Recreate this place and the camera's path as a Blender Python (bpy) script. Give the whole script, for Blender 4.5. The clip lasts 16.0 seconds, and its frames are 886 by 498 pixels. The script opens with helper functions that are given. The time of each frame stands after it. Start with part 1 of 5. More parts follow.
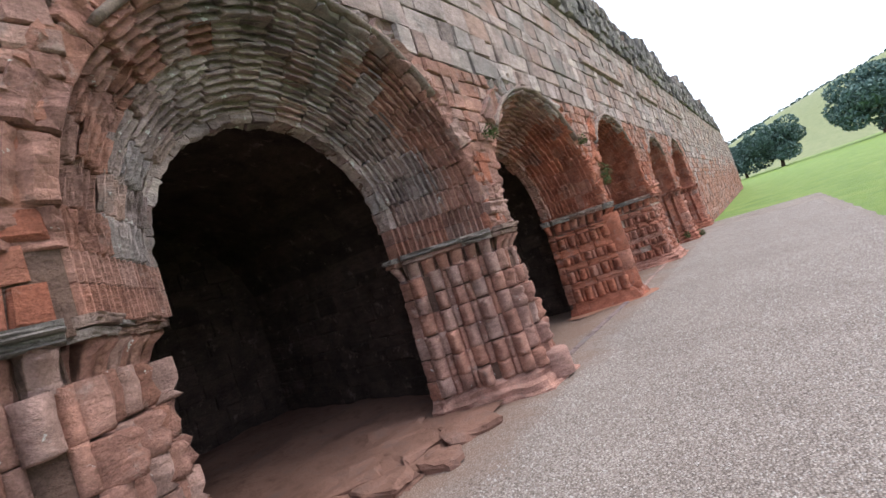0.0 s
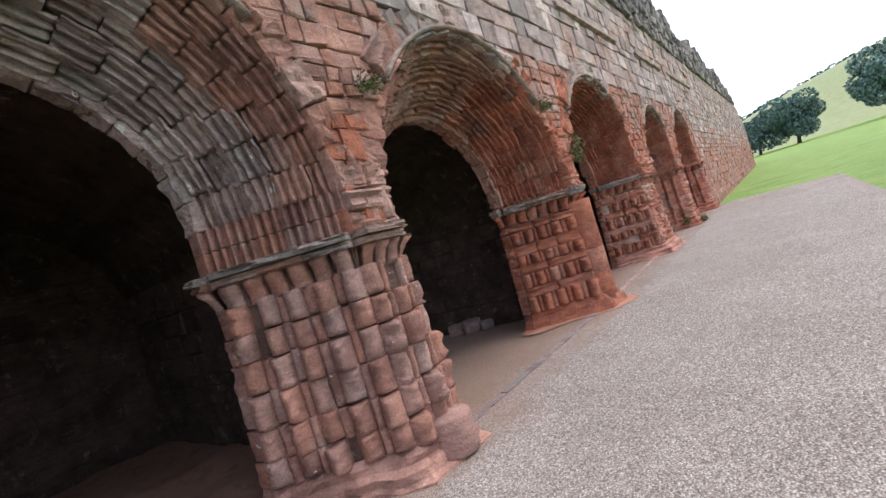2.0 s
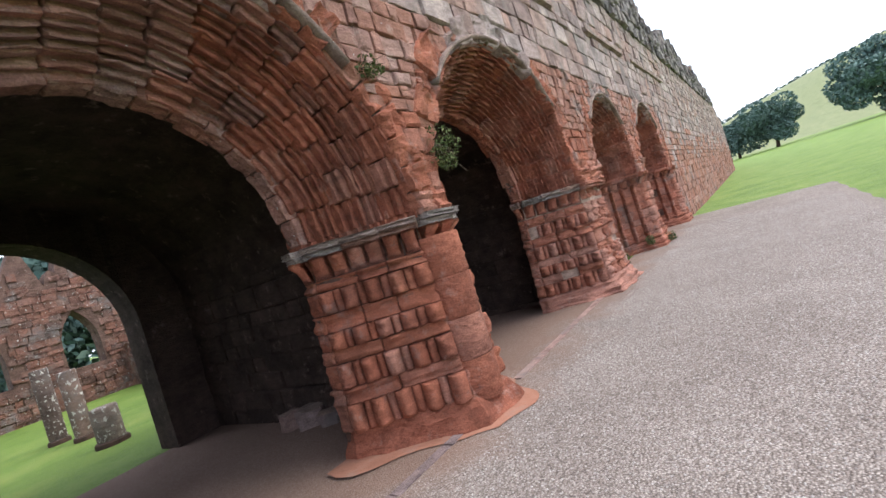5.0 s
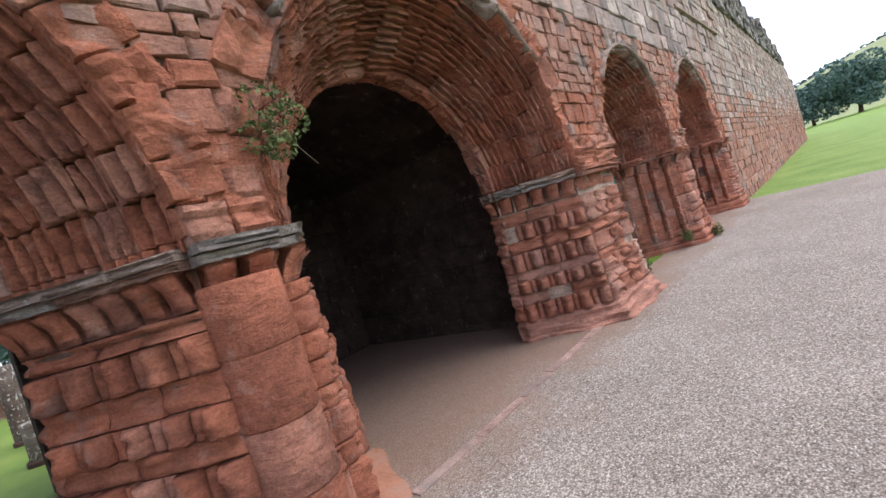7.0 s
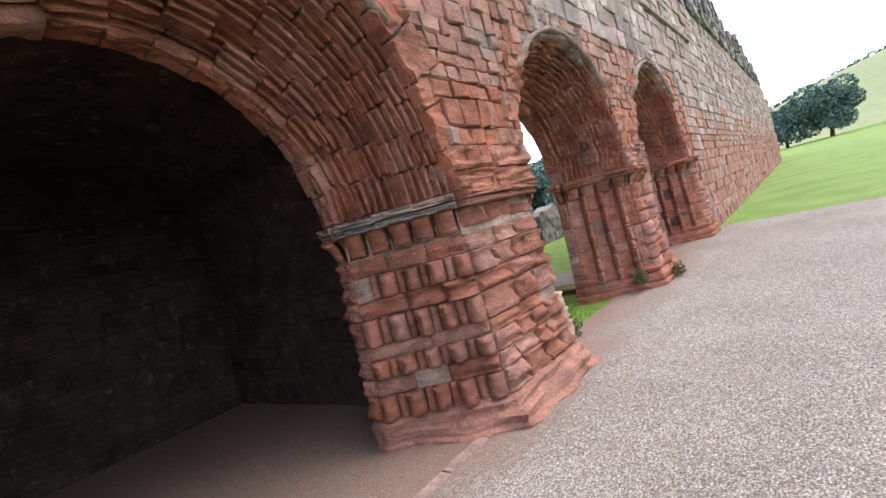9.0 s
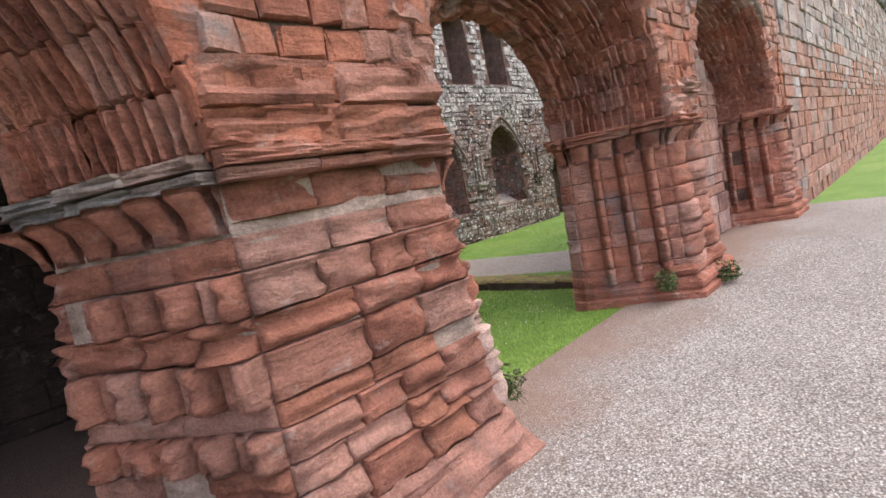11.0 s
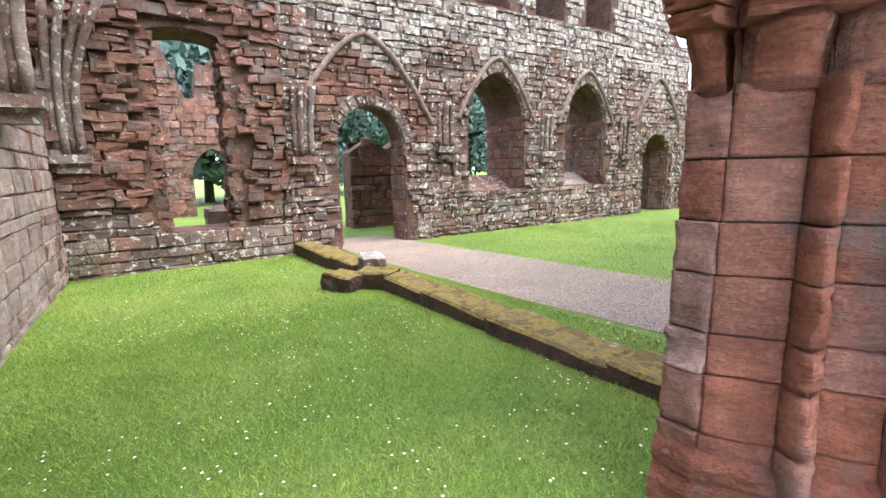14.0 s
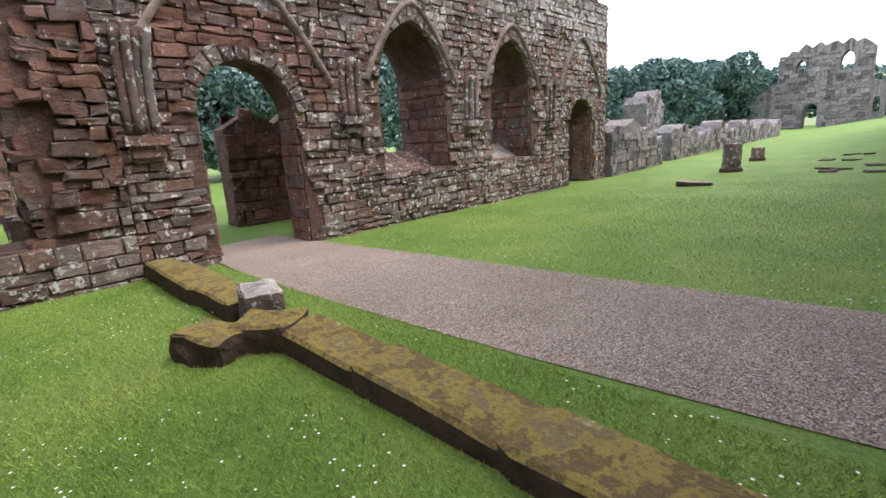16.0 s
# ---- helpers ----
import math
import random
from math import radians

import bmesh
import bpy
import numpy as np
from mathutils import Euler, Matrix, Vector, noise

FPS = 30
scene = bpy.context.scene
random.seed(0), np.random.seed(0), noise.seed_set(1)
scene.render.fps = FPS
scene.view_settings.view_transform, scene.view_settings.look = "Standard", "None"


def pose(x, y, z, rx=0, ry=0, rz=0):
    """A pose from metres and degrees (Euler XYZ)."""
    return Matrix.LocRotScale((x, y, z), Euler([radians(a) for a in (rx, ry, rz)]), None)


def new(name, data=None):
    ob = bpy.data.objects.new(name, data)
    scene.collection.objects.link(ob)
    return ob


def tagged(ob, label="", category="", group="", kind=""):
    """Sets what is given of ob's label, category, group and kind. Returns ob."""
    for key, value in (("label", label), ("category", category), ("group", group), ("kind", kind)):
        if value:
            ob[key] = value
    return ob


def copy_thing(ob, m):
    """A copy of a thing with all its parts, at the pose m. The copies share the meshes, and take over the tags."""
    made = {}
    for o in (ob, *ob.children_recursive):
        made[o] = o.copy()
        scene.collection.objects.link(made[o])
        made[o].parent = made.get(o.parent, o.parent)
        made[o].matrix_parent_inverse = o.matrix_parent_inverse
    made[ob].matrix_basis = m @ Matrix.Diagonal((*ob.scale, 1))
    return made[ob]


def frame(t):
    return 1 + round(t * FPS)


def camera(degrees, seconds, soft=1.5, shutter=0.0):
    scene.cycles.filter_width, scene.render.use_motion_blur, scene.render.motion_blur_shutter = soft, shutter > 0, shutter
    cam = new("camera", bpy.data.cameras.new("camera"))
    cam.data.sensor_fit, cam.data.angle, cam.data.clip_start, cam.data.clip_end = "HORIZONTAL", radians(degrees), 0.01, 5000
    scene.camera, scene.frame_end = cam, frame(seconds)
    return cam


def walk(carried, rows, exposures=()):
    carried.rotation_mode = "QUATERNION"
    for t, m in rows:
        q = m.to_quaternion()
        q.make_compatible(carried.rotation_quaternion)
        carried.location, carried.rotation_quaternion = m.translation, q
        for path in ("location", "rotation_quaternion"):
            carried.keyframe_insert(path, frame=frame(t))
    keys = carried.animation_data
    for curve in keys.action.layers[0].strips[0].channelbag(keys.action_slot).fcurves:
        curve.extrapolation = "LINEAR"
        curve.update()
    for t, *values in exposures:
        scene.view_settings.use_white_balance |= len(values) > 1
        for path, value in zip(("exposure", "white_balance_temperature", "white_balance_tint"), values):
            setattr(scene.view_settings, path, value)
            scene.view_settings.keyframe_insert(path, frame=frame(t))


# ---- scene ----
cam = camera(88.6, 16.0)
METRES, EYE, TILT, LEAN, TURN = 16.5, 1.40, 3.11, 18.01, 37.16
ROWS = [
    (0.0, 0.0, 0.0, 0.0, 0.0, 0.0, -0.0),
    (0.5, 0.017, 0.024, 0.004, 1.46, 0.16, -0.74),
    (1.0, 0.034, 0.0497, 0.0101, 2.45, -0.83, -2.19),
    (1.5, 0.0517, 0.0747, 0.0132, 1.06, -0.16, -1.93),
    (2.0, 0.0683, 0.0983, 0.0173, 0.82, -3.35, -0.86),
    (2.5, 0.0852, 0.1257, 0.0225, -1.1, -2.1, -0.89),
    (3.0, 0.1043, 0.1528, 0.0259, -0.21, -4.8, 0.84),
    (3.5, 0.1207, 0.1803, 0.0295, -1.53, -3.62, -1.03),
    (6.0, 0.2085, 0.3064, 0.0517, 0.22, -3.27, -0.82),
    (6.5, 0.2259, 0.3327, 0.0582, 3.45, -5.06, -0.33),
    (7.0, 0.2395, 0.3575, 0.0608, 4.65, -6.65, -1.08),
    (7.5, 0.2566, 0.3825, 0.0643, 6.63, -4.08, -0.82),
    (8.0, 0.2721, 0.4097, 0.0683, 3.72, -4.1, -2.38),
    (10.5, 0.3506, 0.5454, 0.0851, 4.95, -9.64, -4.19),
    (11.0, 0.3647, 0.5733, 0.0872, 10.45, -12.89, -5.57),
    (11.5, 0.3741, 0.6032, 0.0874, 10.32, -12.12, -10.49),
    (12.0, 0.3806, 0.6343, 0.0859, 13.88, -13.96, -12.52),
    (12.5, 0.3824, 0.6659, 0.0826, 14.69, -14.05, -15.5),
    (13.0, 0.3831, 0.699, 0.0784, 15.97, -16.31, -13.93),
    (13.5, 0.3795, 0.7304, 0.0735, 20.54, -19.66, -15.43),
    (14.0, 0.3738, 0.7589, 0.0696, 21.24, -19.24, -14.46),
    (14.5, 0.3654, 0.7901, 0.0634, 24.79, -22.82, -13.28),
    (15.0, 0.3528, 0.8207, 0.0573, 21.05, -24.53, -13.42),
    (15.5, 0.3389, 0.8485, 0.0528, 16.9, -24.85, -15.11),
    (16.0, 0.3249, 0.8695, 0.0479, 8.3, -19.04, -13.98),
]
EXPOSURES = [(0.0, 0.22), (1.0, 0.3), (3.5, 0.3), (6.5, 0.3), (8.0, 0.45), (10.5, 0.62), (11.5, 0.52), (12.5, 0.76), (13.5, 1.25), (14.5, 1.45), (15.0, 1.25), (16.0, 0.55)]
walk(cam, [(t, pose(0, 0, EYE, TILT, LEAN, TURN) @ pose(METRES * x, METRES * y, METRES * z, 90 + pitch, roll, yaw)) for t, x, y, z, yaw, pitch, roll in ROWS], EXPOSURES)

# ---- light and air ----
world = bpy.data.worlds.new("overcast_sky")
scene.world = world
world.use_nodes = True
wn = world.node_tree
wn.nodes.clear()
SUN_EL, SUN_ROT = 58.0, 52.0
sky = wn.nodes.new("ShaderNodeTexSky")
sky.sky_type = "NISHITA"
sky.sun_disc = False
sky.sun_elevation, sky.sun_rotation = radians(SUN_EL), radians(SUN_ROT)
sky.dust_density = 4.0
sky_bg = wn.nodes.new("ShaderNodeBackground")
sky_bg.inputs["Strength"].default_value = 0.08
cloud_bg = wn.nodes.new("ShaderNodeBackground")
cloud_bg.inputs["Color"].default_value = (0.9, 0.955, 1.1, 1)
cloud_bg.inputs["Strength"].default_value = 1.35
both = wn.nodes.new("ShaderNodeAddShader")
w_out = wn.nodes.new("ShaderNodeOutputWorld")
wn.links.new(sky.outputs[0], sky_bg.inputs[0])
wn.links.new(sky_bg.outputs[0], both.inputs[0])
wn.links.new(cloud_bg.outputs[0], both.inputs[1])
wn.links.new(both.outputs[0], w_out.inputs[0])

sun_data = bpy.data.lights.new("sun", "SUN")
sun_data.energy = 2.1
sun_data.angle = radians(40)
sun_data.color = (1.0, 0.96, 0.9)
sun = new("sun", sun_data)
az, el = radians(SUN_ROT), radians(SUN_EL)
toward = Vector((math.sin(az) * math.cos(el), math.cos(az) * math.cos(el), math.sin(el)))
sun.rotation_euler = toward.to_track_quat("Z", "Y").to_euler()

rng = np.random.default_rng(7)


# ---- materials ----
def mat_base(name, rough=0.9):
    m = bpy.data.materials.new(name)
    m.use_nodes = True
    nt = m.node_tree
    bsdf = nt.nodes["Principled BSDF"]
    bsdf.inputs["Roughness"].default_value = rough
    bsdf.inputs["Specular IOR Level"].default_value = 0.25
    return m, nt, bsdf


def nd(nt, kind, **vals):
    n = nt.nodes.new(kind)
    for k, v in vals.items():
        n.inputs[k.replace("_", " ")].default_value = v
    return n


def ramp(nt, src, stops):
    r = nt.nodes.new("ShaderNodeValToRGB")
    e = r.color_ramp.elements
    e[0].position, e[0].color = stops[0][0], (*stops[0][1], 1)
    e[1].position, e[1].color = stops[-1][0], (*stops[-1][1], 1)
    for p, c in stops[1:-1]:
        x = e.new(p)
        x.color = (*c, 1)
    nt.links.new(src, r.inputs[0])
    return r.outputs[0]


def mixc(nt, kind, fac, a, b):
    m = nt.nodes.new("ShaderNodeMix")
    m.data_type, m.blend_type = "RGBA", kind
    for sock, v in ((m.inputs[0], fac), (m.inputs[6], a), (m.inputs[7], b)):
        if isinstance(v, (int, float)):
            sock.default_value = v
        elif isinstance(v, tuple):
            sock.default_value = (*v, 1)
        else:
            nt.links.new(v, sock)
    return m.outputs[2]


def noise_fac(nt, vec, scale, detail=4.0, rough=0.6, stretch=None):
    if stretch:
        mp = nt.nodes.new("ShaderNodeMapping")
        mp.inputs["Scale"].default_value = stretch
        nt.links.new(vec, mp.inputs[0])
        vec = mp.outputs[0]
    n = nd(nt, "ShaderNodeTexNoise", Scale=scale, Detail=detail, Roughness=rough)
    nt.links.new(vec, n.inputs["Vector"])
    return n.outputs["Fac"]


def stone_material(name, tones, lichen=0.0, island=False, bump=0.5, strata=0.5, grey=0.0, bloom=0.35):
    """Weathered sandstone: a tone a block, blotches, bedding lines, grey weathering and pale lichen."""
    m, nt, bsdf = mat_base(name, 0.92)
    geo = nt.nodes.new("ShaderNodeNewGeometry")
    pos = geo.outputs["Position"]
    if island:
        rnd = geo.outputs["Random Per Island"]
    else:
        rnd = nt.nodes.new("ShaderNodeObjectInfo").outputs["Random"]
    n = len(tones) - 1
    base = ramp(nt, rnd, [(i / n, t) for i, t in enumerate(tones)])
    blotch = noise_fac(nt, pos, 3.1, 6, 0.65)
    base = mixc(nt, "MULTIPLY", 1.0, base, ramp(nt, blotch, [(0.3, (0.5, 0.48, 0.48)), (0.5, (1, 1, 1)), (0.7, (1.38, 1.36, 1.34))]))
    bed = noise_fac(nt, pos, 2.0, 6, 0.75, (3, 3, 11))
    base = mixc(nt, "MULTIPLY", strata, base, ramp(nt, bed, [(0.36, (0.55, 0.5, 0.49)), (0.58, (1.2, 1.18, 1.18))]))
    grain = noise_fac(nt, pos, 70, 3, 0.7)
    base = mixc(nt, "MULTIPLY", 0.6, base, ramp(nt, grain, [(0.32, (0.6, 0.6, 0.6)), (0.68, (1.35, 1.35, 1.35))]))
    pale = noise_fac(nt, pos, 6.5, 7, 0.72)
    base = mixc(nt, "MIX", ramp(nt, pale, [(0.58, (0, 0, 0)), (0.7, (bloom, bloom, bloom))]), base, (0.5, 0.38, 0.34))
    if grey > 0:
        g = noise_fac(nt, pos, 1.3, 6, 0.7)
        gm = ramp(nt, g, [(0.62 - grey * 0.35, (0, 0, 0)), (0.74 - grey * 0.3, (0.85, 0.85, 0.85))])
        base = mixc(nt, "MIX", gm, base, (0.215, 0.195, 0.19))
    if lichen > 0:
        lv = noise_fac(nt, pos, 11.0, 6, 0.66)
        lm = ramp(nt, lv, [(0.69 - lichen * 0.14, (0, 0, 0)), (0.715 - lichen * 0.14, (1, 1, 1))])
        base = mixc(nt, "MIX", lm, base, (0.6, 0.59, 0.56))
    nt.links.new(base, bsdf.inputs["Base Color"])
    hgt = nt.nodes.new("ShaderNodeMath")
    hgt.operation = "ADD"
    med = noise_fac(nt, pos, 22, 8, 0.75)
    nt.links.new(med, hgt.inputs[0])
    nt.links.new(bed, hgt.inputs[1])
    bp = nd(nt, "ShaderNodeBump", Strength=min(1.0, bump * 1.4), Distance=0.045)
    nt.links.new(hgt.outputs[0], bp.inputs["Height"])
    nt.links.new(bp.outputs[0], bsdf.inputs["Normal"])
    return m


RED = [(0.279, 0.101, 0.065), (0.369, 0.137, 0.086), (0.321, 0.113, 0.071), (0.387, 0.191, 0.143), (0.291, 0.104, 0.068), (0.375, 0.149, 0.095)]
PINK = [(0.295, 0.141, 0.108), (0.373, 0.201, 0.159), (0.331, 0.153, 0.111), (0.385, 0.243, 0.207), (0.265, 0.135, 0.108), (0.349, 0.165, 0.12)]
GREYP = [(0.25, 0.19, 0.18), (0.36, 0.285, 0.27), (0.28, 0.22, 0.215), (0.44, 0.375, 0.36), (0.19, 0.15, 0.15), (0.34, 0.23, 0.2), (0.3, 0.265, 0.265)]
BROWN = [(0.15, 0.11, 0.1), (0.26, 0.15, 0.115), (0.1, 0.08, 0.075), (0.28, 0.2, 0.17), (0.17, 0.13, 0.12), (0.32, 0.27, 0.24), (0.2, 0.12, 0.1)]
M_red = stone_material("red_sandstone", RED, 0.0, grey=0.12, bump=0.6)
M_pink = stone_material("pink_sandstone", [(r * 1.04, g * 1.1, b * 1.14) for r, g, b in PINK], 0.1, grey=0.12, bump=0.6, bloom=0.6)
M_arch_grey = stone_material("grey_pink_sandstone", [(r * 1.2, g * 1.2, b * 1.2) for r, g, b in GREYP], 0.4, grey=0.34, bump=0.6, bloom=0.6)
M_wall = stone_material("ashlar_weathered", [(r * 1.12, g * 1.1, b * 1.1) for r, g, b in GREYP], 0.0, grey=0.32, bump=0.55)
M_wall_i = stone_material("ashlar_weathered_far", [(r * 1.12, g * 1.1, b * 1.1) for r, g, b in GREYP], 0.0, island=True, grey=0.32, bump=0.55)
M_wallred_i = stone_material("ashlar_red_far", PINK, 0.0, island=True, grey=0.25, bump=0.55)
M_rubble = stone_material("lichened_rubble", BROWN, 0.85, grey=0.3, bump=0.8)
M_rubble_i = stone_material("lichened_rubble_far", BROWN, 0.85, island=True, grey=0.3, bump=0.8)
M_redrub_i = stone_material("broken_red_core", [(0.2, 0.1, 0.075), (0.27, 0.15, 0.12), (0.13, 0.085, 0.072), (0.24, 0.12, 0.09), (0.17, 0.13, 0.115)], 0.45, island=True, grey=0.25, bump=0.8)
# upper rubble: heavier lichen, and base tones lightened for light from the sky
M_rubble_up = stone_material("skylit_lichened_rubble", [(0.25, 0.22, 0.2), (0.38, 0.34, 0.31), (0.2, 0.16, 0.15), (0.45, 0.41, 0.38), (0.3, 0.24, 0.21)], 1.05, island=True, grey=0.2, bump=0.8)
M_mortar = stone_material("earthy_mortar", [(0.13, 0.075, 0.06), (0.17, 0.11, 0.09)], 0.2, bump=0.7)
M_mauve = stone_material("mauve_red_sandstone", [(0.32, 0.12, 0.08), (0.38, 0.165, 0.12), (0.35, 0.135, 0.09), (0.41, 0.22, 0.175), (0.32, 0.125, 0.085), (0.39, 0.16, 0.105)], 0.0, grey=0.1, bump=0.7, bloom=0.6)
M_blush = stone_material("pale_blush_sandstone", [(0.46, 0.29, 0.235), (0.51, 0.35, 0.3), (0.43, 0.24, 0.185), (0.49, 0.36, 0.32)], 0.0, bump=0.6, bloom=0.5)
M_lime = stone_material("pale_lime_mortar", [(0.4, 0.29, 0.24), (0.46, 0.36, 0.31)], 0.0, bump=0.6)
M_core_i = stone_material("grey_wall_core", [(0.13, 0.12, 0.125), (0.26, 0.24, 0.245), (0.09, 0.085, 0.09), (0.33, 0.3, 0.3), (0.2, 0.165, 0.16)], 0.35, island=True, grey=0.2, bump=0.9)
M_slype = stone_material("buff_coursed_stone", [(0.33, 0.265, 0.235), (0.4, 0.33, 0.295), (0.29, 0.22, 0.19), (0.38, 0.3, 0.275), (0.25, 0.2, 0.18)], 0.5, grey=0.1, bump=0.6)
M_slype_i = stone_material("buff_coursed_stone_far", [(0.33, 0.265, 0.235), (0.4, 0.33, 0.295), (0.29, 0.22, 0.19), (0.38, 0.3, 0.275), (0.25, 0.2, 0.18)], 0.5, island=True, grey=0.1, bump=0.6)
# chamber stone toned far down: the gloom inside is put into its colour
M_dark = stone_material("shaded_vault_stone", [(0.05, 0.037, 0.032), (0.085, 0.06, 0.053), (0.065, 0.047, 0.041)], 0.0, island=True, bump=0.7)
M_pale = stone_material("pale_grey_stone", [(0.4, 0.37, 0.34), (0.5, 0.46, 0.42)], 0.5, bump=0.6)
M_slab = stone_material("grey_abacus_slate", [(0.22, 0.2, 0.19), (0.34, 0.31, 0.29), (0.3, 0.17, 0.13)], 0.2, bump=0.7, strata=0.9)
M_hood = stone_material("weathered_hood_stone", [(0.2, 0.16, 0.14), (0.27, 0.2, 0.17)], 0.3, grey=0.2, bump=0.5)


def gravel_material(name, tint, washed=False):
    m, nt, bsdf = mat_base(name, 0.95)
    pos = nt.nodes.new("ShaderNodeNewGeometry").outputs["Position"]
    v = nd(nt, "ShaderNodeTexVoronoi", Scale=85.0)
    nt.links.new(pos, v.inputs["Vector"])
    col = ramp(nt, v.outputs["Color"], [(0.1, (0.2, 0.175, 0.165)), (0.45, (0.32, 0.285, 0.27)), (0.7, (0.39, 0.36, 0.345)), (0.95, (0.52, 0.49, 0.47))])
    gap = ramp(nt, v.outputs["Distance"], [(0.25, (1, 1, 1)), (0.75, (0.3, 0.28, 0.27))])
    col = mixc(nt, "MULTIPLY", 0.8, col, gap)
    big = noise_fac(nt, pos, 0.9, 5, 0.6)
    col = mixc(nt, "MULTIPLY", 1.0, col, ramp(nt, big, [(0.3, (0.85, 0.82, 0.8)), (0.7, (1.1, 1.08, 1.06))]))
    col = mixc(nt, "MULTIPLY", 1.0, col, tint)
    if washed:
        xyz = nt.nodes.new("ShaderNodeSeparateXYZ")
        nt.links.new(pos, xyz.inputs[0])
        wob = nd(nt, "ShaderNodeMath")
        wob.operation = "MULTIPLY_ADD"
        nt.links.new(noise_fac(nt, pos, 1.1, 6, 0.65), wob.inputs[0])
        wob.inputs[1].default_value = 2.2
        nt.links.new(xyz.outputs[0], wob.inputs[2])
        span = nd(nt, "ShaderNodeMapRange")
        nt.links.new(wob.outputs[0], span.inputs["Value"])
        span.inputs["From Min"].default_value, span.inputs["From Max"].default_value = -1.5, -0.75
        span.inputs["To Min"].default_value, span.inputs["To Max"].default_value = 0.7, 0.0
        col = mixc(nt, "MIX", span.outputs[0], col, (0.2, 0.12, 0.088))
    nt.links.new(col, bsdf.inputs["Base Color"])
    bp = nd(nt, "ShaderNodeBump", Strength=0.7, Distance=0.012)
    bp.invert = True
    nt.links.new(v.outputs["Distance"], bp.inputs["Height"])
    nt.links.new(bp.outputs[0], bsdf.inputs["Normal"])
    return m


def grass_material(name, a, b, c, island=False):
    m, nt, bsdf = mat_base(name, 0.75)
    geo = nt.nodes.new("ShaderNodeNewGeometry")
    pos = geo.outputs["Position"]
    big = noise_fac(nt, pos, 0.7, 5, 0.65)
    col = ramp(nt, big, [(0.3, a), (0.5, b), (0.72, c)])
    fine = geo.outputs["Random Per Island"] if island else noise_fac(nt, pos, 45, 4, 0.75)
    lo, hi = ((0.0, (0.7, 0.72, 0.6)), (1.0, (1.4, 1.3, 1.2))) if island else ((0.3, (0.55, 0.6, 0.5)), (0.7, (1.35, 1.3, 1.2)))
    col = mixc(nt, "MULTIPLY", 1.0, col, ramp(nt, fine, [lo, hi]))
    nt.links.new(col, bsdf.inputs["Base Color"])
    if not island:
        bp = nd(nt, "ShaderNodeBump", Strength=0.8, Distance=0.03)
        nt.links.new(fine, bp.inputs["Height"])
        nt.links.new(bp.outputs[0], bsdf.inputs["Normal"])
    return m


def simple_material(name, tones, scale=6.0, rough=0.9, bump=0.4, island=False):
    m, nt, bsdf = mat_base(name, rough)
    geo = nt.nodes.new("ShaderNodeNewGeometry")
    src = geo.outputs["Random Per Island"] if island else noise_fac(nt, geo.outputs["Position"], scale, 6, 0.7)
    n = len(tones) - 1
    lo, hi = (0.0, 1.0) if island else (0.3, 0.7)
    nt.links.new(ramp(nt, src, [(lo + (hi - lo) * i / n, t) for i, t in enumerate(tones)]), bsdf.inputs["Base Color"])
    f = noise_fac(nt, geo.outputs["Position"], scale * 6, 4, 0.7)
    bp = nd(nt, "ShaderNodeBump", Strength=bump, Distance=0.02)
    nt.links.new(f, bp.inputs["Height"])
    nt.links.new(bp.outputs[0], bsdf.inputs["Normal"])
    return m


M_gravel = gravel_material("grey_gravel", (1.0, 0.985, 0.97), True)
M_path = gravel_material("brown_path_gravel", (1.14, 1.02, 0.92))
M_pebble = simple_material("gravel_pebbles", [(0.22, 0.19, 0.18), (0.31, 0.28, 0.26), (0.39, 0.36, 0.34), (0.5, 0.47, 0.45)], 40, 0.9, 0.2, True)
M_grass = grass_material("mown_grass", (0.105, 0.18, 0.036), (0.14, 0.225, 0.048), (0.2, 0.265, 0.07))
M_blade = grass_material("grass_blades", (0.17, 0.28, 0.05), (0.235, 0.355, 0.075), (0.31, 0.395, 0.11), True)
M_moss = simple_material("mossy_stone_top", [(0.07, 0.045, 0.03), (0.17, 0.12, 0.035), (0.1, 0.07, 0.04), (0.25, 0.19, 0.045), (0.14, 0.1, 0.06), (0.2, 0.16, 0.05), (0.4, 0.33, 0.28)], 4.5, 0.95, 1.0)
# near-black tones hold the shade on block sides; stump bases and slabs reuse them
M_kerbside = simple_material("dark_stone_with_shade", [(0.03, 0.022, 0.018), (0.07, 0.045, 0.035), (0.1, 0.06, 0.05)], 5.0, 0.9, 0.8)
# leaf greens shifted light and blue to carry the haze of distance
M_leaf = simple_material("hazy_tree_leaves", [(0.06, 0.11, 0.105), (0.1, 0.165, 0.15), (0.145, 0.215, 0.19)], 6, 0.7, 0.0, True)
M_plant = simple_material("wall_plant_leaves", [(0.03, 0.05, 0.015), (0.07, 0.1, 0.03), (0.12, 0.13, 0.05)], 6, 0.7, 0.0, True)
M_bark = simple_material("bark", [(0.05, 0.035, 0.025), (0.1, 0.075, 0.055)], 8)
M_daisy = simple_material("daisy_white", [(0.75, 0.75, 0.7), (0.8, 0.8, 0.78)], 8)
M_thresh = simple_material("trodden_red_stone", [(0.12, 0.065, 0.05), (0.2, 0.11, 0.085), (0.16, 0.1, 0.085)], 5.0, 0.95, 0.8)
M_redearth = simple_material("red_sand_wash", [(0.25, 0.12, 0.08), (0.33, 0.16, 0.11), (0.3, 0.2, 0.16)], 3.0, 0.95, 0.6)


